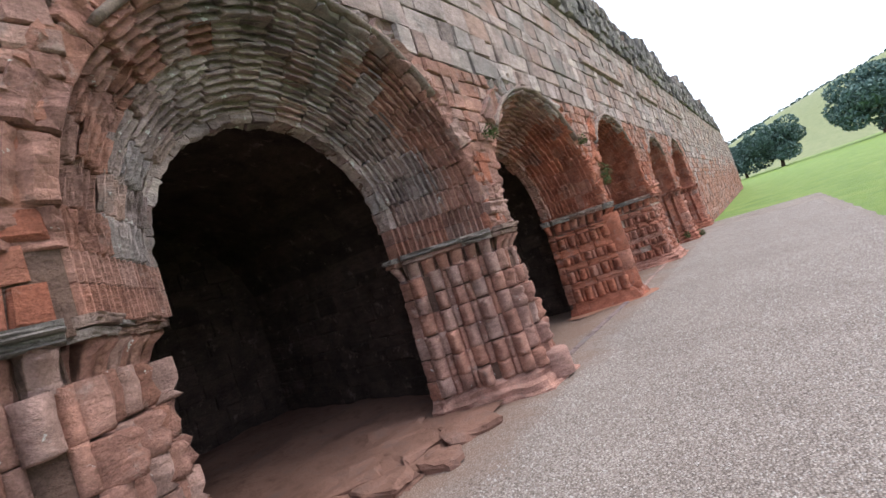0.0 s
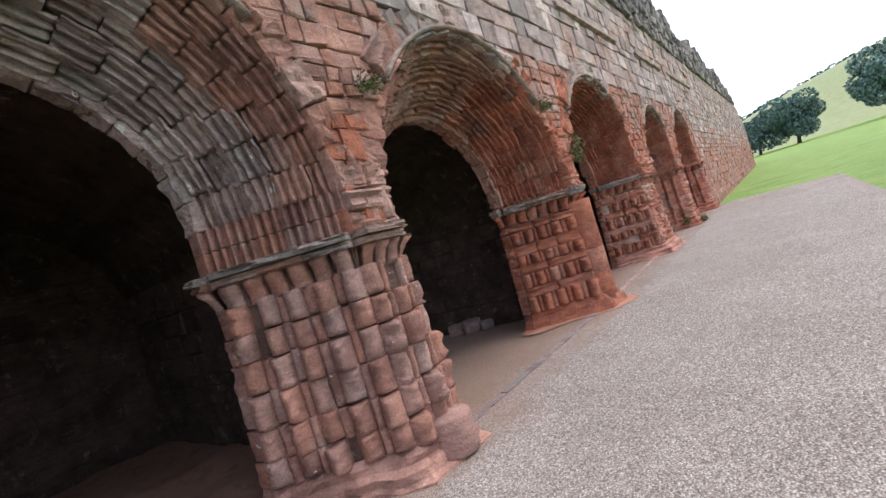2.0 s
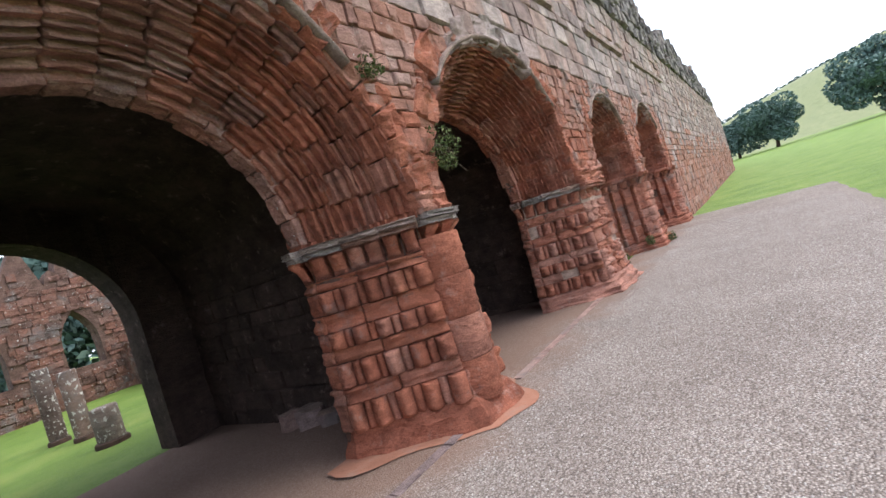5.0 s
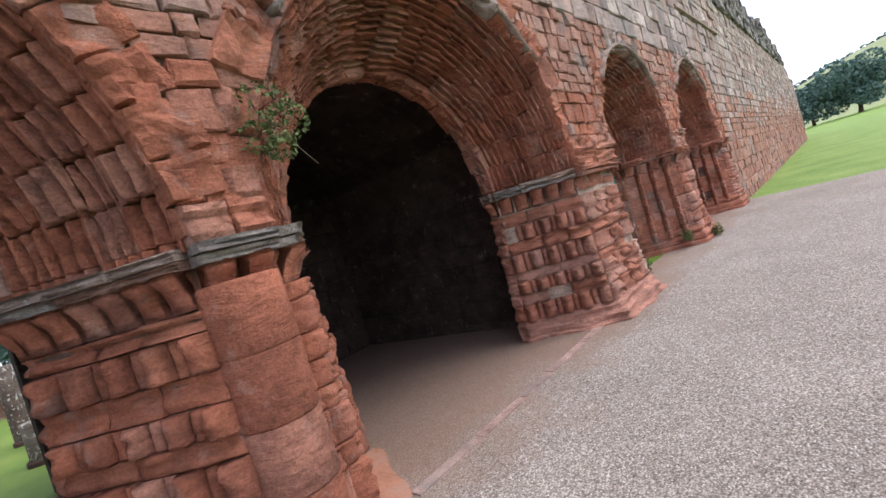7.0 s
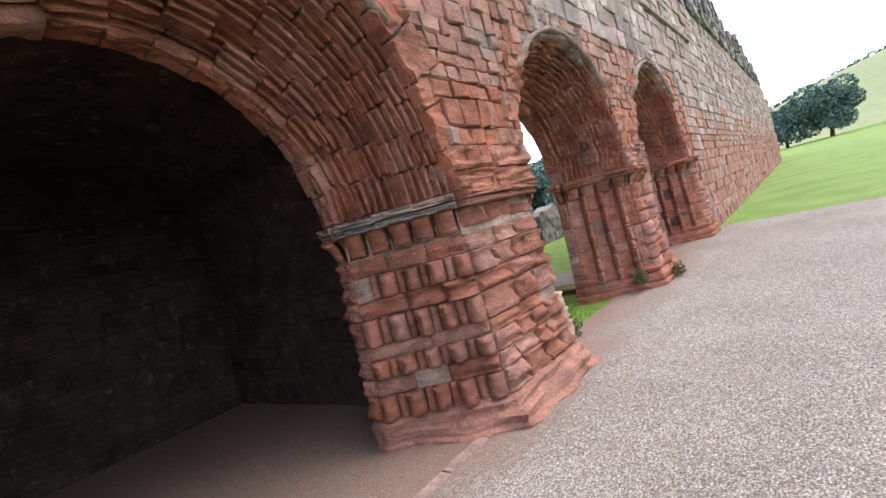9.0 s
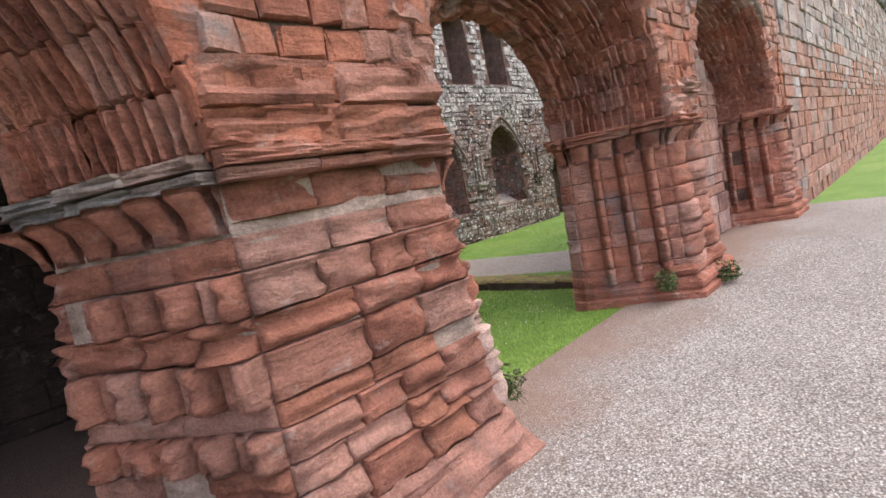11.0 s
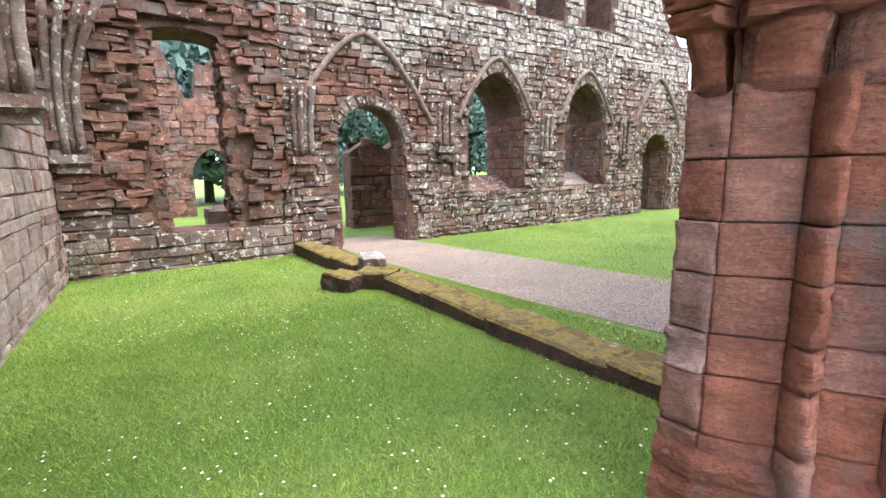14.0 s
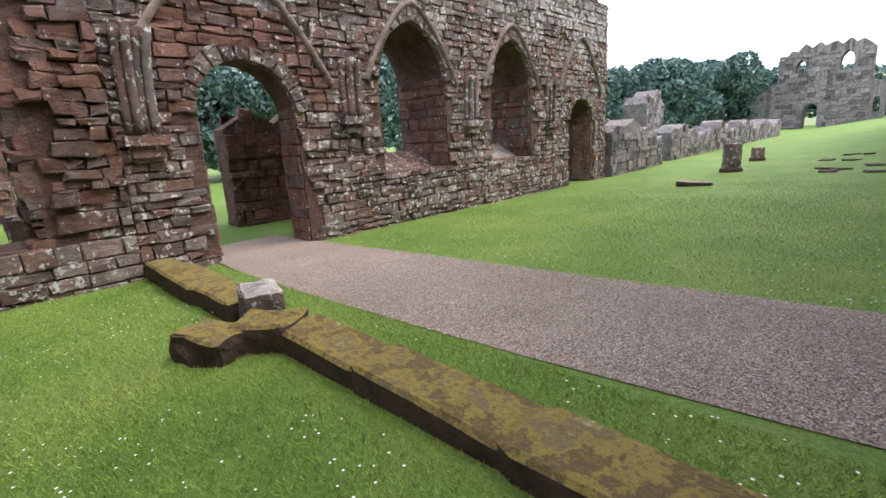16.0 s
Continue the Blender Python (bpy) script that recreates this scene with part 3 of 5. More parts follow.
def make_pier(p, k, label):
    material = p[4]
    batter = pier_plan(p, 0.02), pier_plan(p, -0.06)
    v, f = prism(batter[0], -0.35, CAP + 0.05, batter[1])
    pier = mesh_ob("stone_pier", v, f, M_lime if k == 3 else M_mortar)
    tagged(pier, label, "pier", "piers of the arcade")
    moulded_base(p, BASES[k], 0.02 if k > 3 else 0.05, material, pier)
    rolls = [coloured(me, material) for me in ROLLS]
    flats = [coloured(me, material) for me in FLATS]
    bells = [coloured(me, material) for me in BELLS]
    brown = [coloured(me, M_pink) for me in FLATS]
    blush = [coloured(me, M_blush) for me in ROLLS]
    z, course, layout = 0.22, 0, {}
    top = CAP - 0.17
    while z < top - 0.05:
        h = rng.uniform(0.13, 0.23)
        h = top - z if top - z - h < 0.09 else h
        plan = pier_plan(p, 0.02 - 0.08 * z / CAP)
        band = k in (2, 3) and course % 2 == 1
        h = min(h * (0.75 if band else 1.0), top - z)
        proud = rng.uniform(0.45, 1.7) if k == 3 else rng.uniform(0.85, 1.15)
        for e in range(5):
            a, b = plan[e], plan[e + 1]
            length = math.hypot(b[0] - a[0], b[1] - a[1])
            fluted = e in FLUTED[k] and not (band and e == 1) and not (k == 3 and e == 3 and z > 0.75)
            if fluted:
                if e not in layout:
                    n = max(3, round(length / 0.105))
                    if k > 3:
                        n = 7 if e == 1 else 2 if e == 2 else 3
                    w = np.array([1.35 if i % 2 == 0 else 0.7 for i in range(n)]) * rng.uniform(0.9, 1.1, n)
                    if k > 3:
                        w = np.array([1.7, 0.75, 1.3, 0.75, 1.35, 0.9, 1.0] if e == 1 else [1.0] * n)
                    layout[e] = np.concatenate([[0], np.cumsum(w) / w.sum()])
                cuts = layout[e]
            else:
                n = max(1, round(length / rng.uniform(0.26, 0.42)))
                w = rng.uniform(0.7, 1.3, n)
                cuts = np.concatenate([[0], np.cumsum(w) / w.sum()])
            for i in range(len(cuts) - 1):
                if rng.random() < 0.02:
                    continue
                slip = rng.uniform(-0.12, 0.12) if k < 2 else 0.0
                wide = (cuts[i + 1] - cuts[i]) * length
                if fluted:
                    deep = (1.15 if i % 2 == 0 else 0.45) * rng.uniform(0.75, 1.15)
                    me = rolls[rng.integers(8)]
                    if k == 3 and e == 3 and z < 0.72:
                        me = blush[rng.integers(8)]
                    if k > 3 and e == 1:
                        deep = 1.15 if i % 2 else 0.3
                        me = me if i % 2 else flats[rng.integers(8)]
                    elif k > 3:
                        deep = rng.uniform(0.9, 1.6)
                else:
                    me = flats[rng.integers(8)]
                    if k == 4 and e == 0 and rng.random() < 0.6:
                        me = brown[rng.integers(8)]
                    deep = (0.8 if band or k == 3 else 0.4) * proud * rng.uniform(0.7, 1.2)
                m = on_edge(a, b, (cuts[i] + cuts[i + 1]) / 2, wide * (0.985 + abs(slip)), z + 0.003 + slip * 0.1, h - 0.006, deep * (1 - 3 * slip))
                share("stone", me, m @ Matrix.Rotation(radians(rng.uniform(-0.8, 0.8)), 4, "Y"), pier)
        z += h
        course += 1
    plan = pier_plan(p, -0.06)
    for e in range(5):
        a, b = plan[e], plan[e + 1]
        length = math.hypot(b[0] - a[0], b[1] - a[1])
        if k == 3 and e == 2:
            for i in range(3):
                share("stone", flats[i], on_edge(a, b, (i + 0.5) / 3, length / 3, CAP - 0.17, 0.15, 0.8), pier)
            continue
        n = max(1, round(length / (0.19 if k > 2 else 0.15)))
        for i in range(n):
            share("capital_leaf", bells[rng.integers(4)], on_edge(a, b, (i + 0.5) / n, length / n * rng.uniform(0.9, 1.05), CAP - 0.2, 0.18, rng.uniform(0.8, 1.15)), pier)
    # red sand washed out round the foot
    if k == 2:
        ring = []
        base = pier_plan(p, 0.2)
        for e in range(5):
            for j in range(8):
                q = Vector(base[e]).lerp(Vector(base[e + 1]), j / 8)
                out = (q - Vector((X_BACK, (p[0] + p[1]) / 2))).normalized()
                q = q + out * (0.02 + 0.26 * abs(noise.noise(Vector((q.x * 2, q.y * 2, k)))))
                ring.append((q.x, q.y, 0.024))
        tagged(mesh_ob("red_sand", ring, [tuple(range(len(ring)))], M_redearth, None), "red sand washed onto the gravel around a pier", "sand", kind="structure")
    # abacus in short worn slabs round the top
    for e in range(5):
        a, b = pier_plan(p, -0.04)[e], pier_plan(p, -0.04)[e + 1]
        length = math.hypot(b[0] - a[0], b[1] - a[1])
        n = max(1, round(length / 0.34))
        for i in range(n):
            w = rng.uniform(0.1, 0.17)
            v2, f2 = worn_block(lambda u, zz, out: (u, zz, out), -0.5, 0.5, 0, 1, w, 0.03, 0, rng.uniform(0, 90))
            me = bpy.data.meshes.new("abacus_slab")
            me.from_pydata([(u, ww, zz) for u, zz, ww in v2], [], [tuple(reversed(q)) for q in f2])
            me.materials.append(M_slab if k < 3 or (k == 3 and e < 2) else material)
            share("abacus_slab", me, on_edge(a, b, (i + 0.5) / n, length / n * 1.06, CAP + 0.022 + rng.uniform(-0.006, 0.006), 0.05), pier)
            share("abacus_slab", me, on_edge(a, b, (i + 0.5) / n, length / n * 1.04, CAP - 0.025, 0.045, 0.8), pier)
    return pier


PIER_LABELS = ["weathered pink sandstone pier with worn leaf capital", "fluted pink sandstone pier with grey slab capital", "deep red sandstone pier with a round shaft",
               "broad red sandstone pier with crumbling rows of blocks", "clustered red pier with moulded base and ivy tufts", "shallow pink respond of a blind arch"]
pier_things = [make_pier(p, i, PIER_LABELS[i]) for i, p in enumerate(PIERS)]


def moulding(r0, r1, depth, rolls):
    """Section of an arch order: a splay from the soffit to the face, cut into rolls and hollows."""
    prof = [(r0, -0.12), (r0, -0.01)]
    n = 2 * rolls + 1
    for i in range(n):
        a = (i + 0.5) / n
        out = 0.032 if i % 2 == 0 else -0.03
        prof.append((r0 + (r1 - r0) * a - out * 0.7, depth * a + out * 0.7))
        if i % 2 == 0:
            prof.append((r0 + (r1 - r0) * (a + 0.25 / n) - out * 0.66, depth * (a + 0.25 / n) + out * 0.66))
    return prof + [(r1, depth - 0.004), (r1, -0.12)]


def voussoir(r0, r1, half, depth, seed, rolls):
    """One arch stone about the x axis, +-half radians, with worn rolls along its splay."""
    r = np.random.default_rng(seed)
    prof = moulding(r0, r1, depth, rolls)
    v, f, m = [], [], len(prof)
    for s in (-1, -0.9, -0.3, 0.3, 0.9, 1):
        t = s * half * 0.975
        sink = 0.018 if abs(s) == 1 else 0.0
        for rr, x in prof:
            q = rr + r.uniform(-0.009, 0.009) + (sink if x > 0 else 0)
            v.append((x - (sink if x > 0 else 0) + r.uniform(-0.009, 0.009), math.sin(t) * q, math.cos(t) * q))
    for k in range(5):
        for i in range(m - 1):
            f.append((k * m + i, k * m + i + 1, (k + 1) * m + i + 1, (k + 1) * m + i))
    f.append(tuple(range(m - 1, -1, -1)))
    f.append(tuple(5 * m + i for i in range(m)))
    me = bpy.data.meshes.new("voussoir")
    me.from_pydata(v, [], f)
    return me


FLANKS = [(M_pink, M_pink), (M_pink, M_red), (M_red, M_red), (M_mauve, M_mauve), (M_mauve, M_mauve)]


def make_arch(a, k, label):
    c, ri, ro, sp, material = a
    arch = new("arch_ring")
    arch.location = (0, c, sp)
    tagged(arch, label, "arch", "arches of the arcade")
    orders = 5
    for o in range(orders):
        r0 = ri + (ro - ri) * o / orders
        r1 = ri + (ro - ri) * (o + 1) / orders + 0.02
        xf = X_IN + (X_FRONT - X_IN) * (o + 1) / orders
        n = 15 + 2 * o
        plain = [voussoir(r0, r1, math.pi / n / 2, 0.16, 100 * k + 10 * o + s, 3 if k in (0, 2) or o % 2 else 2) for s in range(4)]
        shapes = [coloured(me, material) for me in plain]
        flank = [coloured(me, FLANKS[k][0]) for me in plain], [coloured(me, FLANKS[k][1]) for me in plain]
        for i in range(n):
            ang = -math.pi / 2 + math.pi * (i + 0.5) / n
            m = Matrix.Translation((xf - 0.16 + rng.uniform(-0.055, 0.03), 0, 0)) @ Matrix.Rotation(-ang, 4, "X")
            kind = flank[int(ang > 0)] if not (k == 0 and o < 3) and abs(ang) > 0.55 + rng.uniform(-0.3, 0.3) else shapes
            share("voussoir", kind[rng.integers(4)], m, arch)
    # stilted feet down to the capitals
    for o in range(orders):
        r0 = ri + (ro - ri) * o / orders - 0.008
        r1 = ri + (ro - ri) * (o + 1) / orders + 0.02
        xf = X_IN + (X_FRONT - X_IN) * (o + 1) / orders - 0.006
        prof = moulding(r0, r1, 0.16, 3 if k in (0, 2) or o % 2 else 2)
        for side in (-1, 1):
            cuts = [CAP + 0.05 - sp, 0.012] if sp - CAP < 0.3 else [CAP + 0.05 - sp, (CAP + 0.05 - sp) * 0.45, 0.012]
            for z0, z1 in zip(cuts, cuts[1:]):
                m = len(prof)
                v = [(xf - 0.16 + x, side * rr, z) for z in (z0, z1 - 0.008) for rr, x in prof]
                f = [(i, (i + 1) % m, m + (i + 1) % m, m + i) for i in range(m)] + [tuple(range(m - 1, -1, -1)), tuple(range(m, 2 * m))]
                mesh_ob("springer", v, f, FLANKS[k][int(side > 0)], arch)
    # plain inner order round the soffit
    n = 17
    for i in range(n):
        t0, t1 = -math.pi / 2 + math.pi * i / n, -math.pi / 2 + math.pi * (i + 1) / n
        d = ri + rng.uniform(0.0, 0.012)
        v, f = worn_block(lambda u, z, w: (z, (d - w) * math.sin(u), (d - w) * math.cos(u)), t0 + 0.004, t1 - 0.004, X_BACK + 0.01, X_IN + 0.03, 0.022, 0.03, 0, k * 20 + i)
        mesh_ob("soffit_stone", v, f, material, arch)
    # rough stones that carry the ring out into the spandrels
    t = -math.pi / 2
    while t < math.pi / 2 - 0.03:
        step = min(rng.uniform(0.1, 0.19), math.pi / 2 - t)
        tm, r1 = t + step / 2, ro + 0.03
        reach = rng.uniform(0.24, 0.36) if k else rng.uniform(0.18, 0.24)
        while r1 < ro + reach:
            y, z = c + math.sin(tm) * r1, sp + math.cos(tm) * r1
            if any(math.hypot(y - c2, max(0.0, z - s2)) - o2 < r1 - ro for c2, i2, o2, s2, m2 in ARCHES if c2 != c):
                break
            r1 += 0.01
        if r1 - ro > 0.06:
            v, f = worn_block(lambda u, z, w: (X_FRONT + w, math.sin(u) * z, math.cos(u) * z), t + 0.004, t + step - 0.004, ro - 0.01, r1, rng.uniform(0.015, 0.065), 0.06, int(rng.integers(0, 3)) if k else 0, k * 50 + t * 9)
            mesh_ob("spandrel_stone", v, f, FLANKS[k][int(tm > 0)] if abs(tm) > 0.6 else M_wall, arch)
        t += step
    # hood mould
    R = ro + 0.05
    path = []
    for i in range(33):
        t = -0.9 + 1.8 * i / 32
        u = Vector((0, math.sin(t), math.cos(t)))
        wob = 0.012 * noise.noise(Vector((t * 7, k, 0)))
        path.append((Vector((X_FRONT + 0.05 + wob, 0, 0)) + u * (R + wob), (1, 0, 0), u))
    v, f = sweep(path, [(-0.08, -0.02), (0.025, -0.022), (0.045, 0.0), (0.035, 0.02), (-0.08, 0.024)])
    mesh_ob("hood_mould", v, f, M_hood, arch, "thin worn projecting hood mould", True)
    return arch


ARCH_LABELS = ["grey moulded round arch of many orders", "pink moulded round arch with worn outer order", "red sandstone round arch with fluted orders", "weathered round arch open to the lawn", "blind pink stone arch in the wall"]
arch_things = [make_arch(a, i, ARCH_LABELS[i]) for i, a in enumerate(ARCHES)]
niche = Soup()
niche.box(X_BACK - 0.3, -2.95, 16.6, 19.6, CAP, 3.5)
tagged(niche.make("wall_niche_back", M_wall), "blocked back of a blind arch", "wall", kind="structure")

# chambers behind the arches
rooms = Soup()
ROOMS = [(0.2, 4.15, 1.7, 3.35, -0.3), (4.75, 8.15, 1.7, 3.3, -0.3), (8.65, 12.0, 1.7, 3.3, -0.3)]
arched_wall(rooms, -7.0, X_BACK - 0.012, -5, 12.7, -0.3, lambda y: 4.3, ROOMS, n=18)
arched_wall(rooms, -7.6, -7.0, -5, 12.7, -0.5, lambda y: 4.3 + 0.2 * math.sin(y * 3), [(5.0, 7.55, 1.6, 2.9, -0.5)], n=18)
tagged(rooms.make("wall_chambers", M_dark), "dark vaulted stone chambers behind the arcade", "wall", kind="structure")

# ---- slype and window wall ----
left = Soup()
arched_wall(left, 12.1, 12.7, -10.9, -7.0, -0.6, lambda x: 5.2 + 0.2 * math.sin(x * 3), [], axis="y")
arched_wall(left, 12.7, 12.74, -7.0, X_BACK, -0.6, lambda x: 5.2, [], axis="y")
wall_left = tagged(left.make("wall_slype", M_mortar), "coursed pink-grey stone side wall with vault springers", "wall", kind="structure")

XW = -10.9
WINDOWS = [(16.95, 18.4, 1.75, 2.5, -0.5), (20.05, 21.75, 2.35, 3.4, 0.7), (23.2, 24.8, 2.35, 3.4, 0.7), (26.65, 27.95, 1.55, 2.15, -0.5)]
UPPER = [(18.4, 19.6, 6.6, 7.2, 4.8), (20.3, 21.3, 6.6, 7.2, 4.8), (22.1, 23.1, 6.6, 7.2, 4.8), (23.9, 24.9, 6.6, 7.2, 4.8)]


def east_top(y):
    return 8.2 + 0.3 * math.sin(y * 2.1) - 3.6 * smooth((y - 25.3) / 3.2) if y > 16.4 else 5.0 + 0.35 * math.sin(y * 3)


win = Soup()
arched_wall(win, XW - 0.6, XW, 16.0, 28.9, -0.6, lambda y: 4.8, WINDOWS, n=18)
arched_wall(win, XW - 1.45, XW - 0.6, 16.0, 28.9, -0.6, lambda y: 4.8, [(16.55, 19.1, 1.9, 3.0, -0.5)] + WINDOWS[1:], n=18)
arched_wall(win, XW - 1.45, XW, 16.0, 26.0, 4.8, east_top, [(a, b, c, d, 4.8) for a, b, c, d, e in UPPER], n=14)
arched_wall(win, XW - 1.45, XW, 26.0, 28.9, 4.8, lambda y: max(4.81, east_top(y)), [])
arched_wall(win, XW - 0.9, XW - 0.02, 12.1, 16.0, -0.6, lambda y: 5.4, [(13.98, 15.17, 3.3, 3.5, 0.32)], n=10)
wall_window = tagged(win.make("wall_window", M_mortar), "ruined lichen-covered wall with doorway and pointed windows", "wall", kind="structure")


# stone facing of the window wall
def clear_of(openings, hood=0.0):
    def mask(a, b, z0, z1):
        for yl, yr, sp, ap, sill in openings:
            for y in (a, (a + b) / 2, b):
                if yl - hood < y < yr + hood and z1 > sill:
                    d = arch_z(min(max(y, yl), yr), yl, yr, sp, ap)
                    if z0 < d + hood * 0.6:
                        return False
        return True
    return mask


rub = lambda u, z, w: (XW + w, u, z)
m_win = clear_of([(a + 0.03, b - 0.03, c, d, e) for a, b, c, d, e in WINDOWS])
blocks = list(ashlar(rub, 16.0, 28.9, -0.5, 4.75, 0.14, 0.27, m_win, 0.04, 0.024, 0.022))
m_up = clear_of([(a, b, c, d, 4.8) for a, b, c, d, e in UPPER])
upper = list(ashlar(rub, 16.0, 28.9, 4.75, 8.3, 0.16, 0.28, lambda a, b, z, zz: m_up(a, b, z, zz) and zz < east_top(a) and zz < east_top(b), 0.04, 0.02, 0.02))
upper += [q for q in blocks if q[1] > 3.6 + 0.5 * math.sin(q[0] * 2)]
blocks = [q for q in blocks if q[1] <= 3.6 + 0.5 * math.sin(q[0] * 2)]
pale = Soup()
for u, z, v, f in upper:
    pale.add(v, f)
tagged(pale.make("upper_masonry", M_rubble_up, wall_window), kind="stuff")
tympanum = Soup()
for u, z, v, f in [q for q in blocks if abs(q[0] - 17.6) < 1.4 and 1.8 < q[1] < 2.15 + 1.58 * (1 - (abs(q[0] - 17.6) / 1.45) ** 1.6)]:
    tympanum.add(v, f)
tagged(tympanum.make("tympanum_stones", M_redrub_i, wall_window), kind="stuff")
blocks = [q for q in blocks if not (abs(q[0] - 17.6) < 1.4 and 1.8 < q[1] < 2.15 + 1.58 * (1 - (abs(q[0] - 17.6) / 1.45) ** 1.6))]
blocks.sort(key=lambda q: q[0] + abs(q[1] - 1.5))
lay(wall_window, blocks, lambda u, z: z < 3.6, M_rubble, M_rubble_i)
# broken red facing of the wall with the ragged opening
core = list(ashlar(lambda u, z, w: (XW - 0.02 + w, u, z), 12.72, 16.0, 0.75, 5.4, 0.13, 0.27, clear_of([(13.98, 15.17, 3.3, 3.5, 0.32)]), 0.1, 0.03, 0.012))
foot = Soup()
for u, z, v, f in ashlar(lambda u, z, w: (XW - 0.02 + w, u, z), 12.72, 16.0, -0.5, 0.75, 0.2, 0.42, clear_of([(13.98, 15.17, 3.3, 3.5, 0.32)]), 0.05, 0.012, 0.014):
    foot.add(v, f)
tagged(foot.make("foot_masonry", M_rubble_i, wall_window), kind="stuff")
reveal = Soup()
for u, z, v, f in core:
    reveal.add(v, f)
for yy, sgn in ((13.98, 1), (15.17, -1)):
    for u, z, v, f in ashlar(lambda u, z, w: (u, yy + sgn * w, z), XW - 0.9, XW, 0.3, 3.4, 0.13, 0.26, lambda *a: True, 0.11, 0.03, 0.014, flip=sgn > 0):
        reveal.add(v, f)
tagged(reveal.make("broken_masonry", M_redrub_i, wall_window), kind="stuff")
# jambs of the door and windows
jamb = Soup()
for yl, yr, sp, ap, sill in WINDOWS:
    for yy, sgn in ((yl, 1), (yr, -1)):
        for u, z, v, f in ashlar(lambda u, z, w: (u, yy + sgn * w, z), XW - (0.58 if sill < 0 else 1.43), XW - 0.02, sill, sp + 0.1, 0.22, 0.4, lambda *a: True, 0.03, 0.014, 0.016, flip=sgn > 0):
            jamb.add(v, f)
tagged(jamb.make("jamb_stones", M_redrub_i, wall_window), kind="stuff")


def pointed_hood(name, yl, yr, spring, apex, wide, x, parent, material, label):
    n, pts = 25, []
    for i in range(n):
        y = (yl + yr) / 2 - math.cos(math.pi * i / (n - 1)) * (yr - yl) / 2
        d = abs(y - (yl + yr) / 2) / ((yr - yl) / 2)
        pts.append(Vector((x, y, spring + (apex - spring) * (1 - d ** 1.6))))
    path = []
    for i, p in enumerate(pts):
        d = (pts[min(i + 1, n - 1)] - pts[max(i - 1, 0)]).normalized()
        path.append((p, (1, 0, 0), Vector((0, -d.z, d.y))))
    v, f = sweep(path, [(-0.08, -wide), (0.07, -wide), (0.12, 0.0), (0.09, wide), (-0.08, wide)])
    return mesh_ob(name, v, f, material, parent, label, True)


for hy in ((16.15, 19.05, 2.2, 3.78), (19.75, 22.05, 2.3, 3.68), (22.9, 25.1, 2.3, 3.68), (26.05, 28.45, 2.3, 3.74)):
    pointed_hood("hood_mould", *hy, 0.05, XW, wall_window, M_hood, "pale lichened pointed hood mould")
# stones of the door's and windows' arches
for yl, yr, sp, ap, sill in WINDOWS:
    mid, half = (yl + yr) / 2, (yr - yl) / 2
    m = 13
    for i in range(m):
        t0, t1 = math.pi * i / m + 0.012, math.pi * (i + 1) / m - 0.012

        def ring(u, r, w):
            y = mid - math.cos(u) * half
            return (XW + w, y - math.cos(u) * r, arch_z(y, yl, yr, sp, ap) + max(0.25, math.sin(u)) * r)

        v, f = worn_block(ring, t0, t1, -0.015, rng.uniform(0.17, 0.25), rng.uniform(0.05, 0.075), 0.03, 0, yl + i)
        mesh_ob("voussoir", v, f, M_rubble, wall_window)
# sloping sills
for yl, yr, sp, ap, sill in WINDOWS[1:3]:
    s = Soup()
    s.hexa([(XW - 1.0, yl, sill - 0.05), (XW + 0.02, yl, sill - 0.4), (XW + 0.02, yr, sill - 0.4), (XW - 1.0, yr, sill - 0.05), (XW - 1.0, yl, sill + 0.35), (XW + 0.05, yl, sill - 0.3), (XW + 0.05, yr, sill - 0.3), (XW - 1.0, yr, sill + 0.35)])
    s.make("window_sill", M_rubble, wall_window)

# clustered vault shafts on the broken wall
def vault_shaft(x, y, z0, z1, lean_x, lean_y, label):
    base = new("vault_springer")
    base.location = (x, y, z0)
    tagged(base, label, "vault springer", "broken vault springers", )
    for k in range(4):
        path = []
        for i in range(9):
            t = i / 8
            g = max(0.0, t - 0.25) ** 2
            path.append((Vector((0.05 * (k % 2) + lean_x * g, (k - 1.5) * 0.09 + lean_y * g * (k * 0.4 + 0.4), t * (z1 - z0))), (1, 0, 0), (0, 1, 0)))
        v, f = sweep(path, [(0.055 * math.cos(a), 0.055 * math.sin(a)) for a in [math.pi * 2 * j / 8 for j in range(8)]])
        mesh_ob("rib", v, f, M_rubble, base, "", True)
    s = Soup()
    s.box(-0.1, 0.16, -0.24, 0.24, -0.12, 0.0)
    s.box(-0.1, 0.1, -0.18, 0.18, -0.26, -0.12)
    s.make("corbel", M_rubble, base)
    return base


vault_shaft(XW + 0.06, 12.98, 1.55, 3.6, 0.5, 0.5, "broken vault ribs rising from a corner corbel")
vault_shaft(XW + 0.06, 16.3, 1.5, 2.75, 0.1, 0.1, "clustered wall shafts on a mossy corbel")
vault_shaft(XW + 0.04, 19.4, 1.7, 2.6, 0.1, 0.0, "small broken wall shaft between arches")
vault_shaft(XW + 0.04, 22.45, 1.6, 2.5, 0.1, 0.0, "small broken wall shaft between arches")
vault_shaft(XW + 0.04, 25.6, 1.5, 2.6, 0.1, 0.0, "small broken wall shaft between arches")
vault_shaft(-8.3, 12.86, 2.0, 4.2, 0.7, 1.0, "vault ribs springing from the side wall")

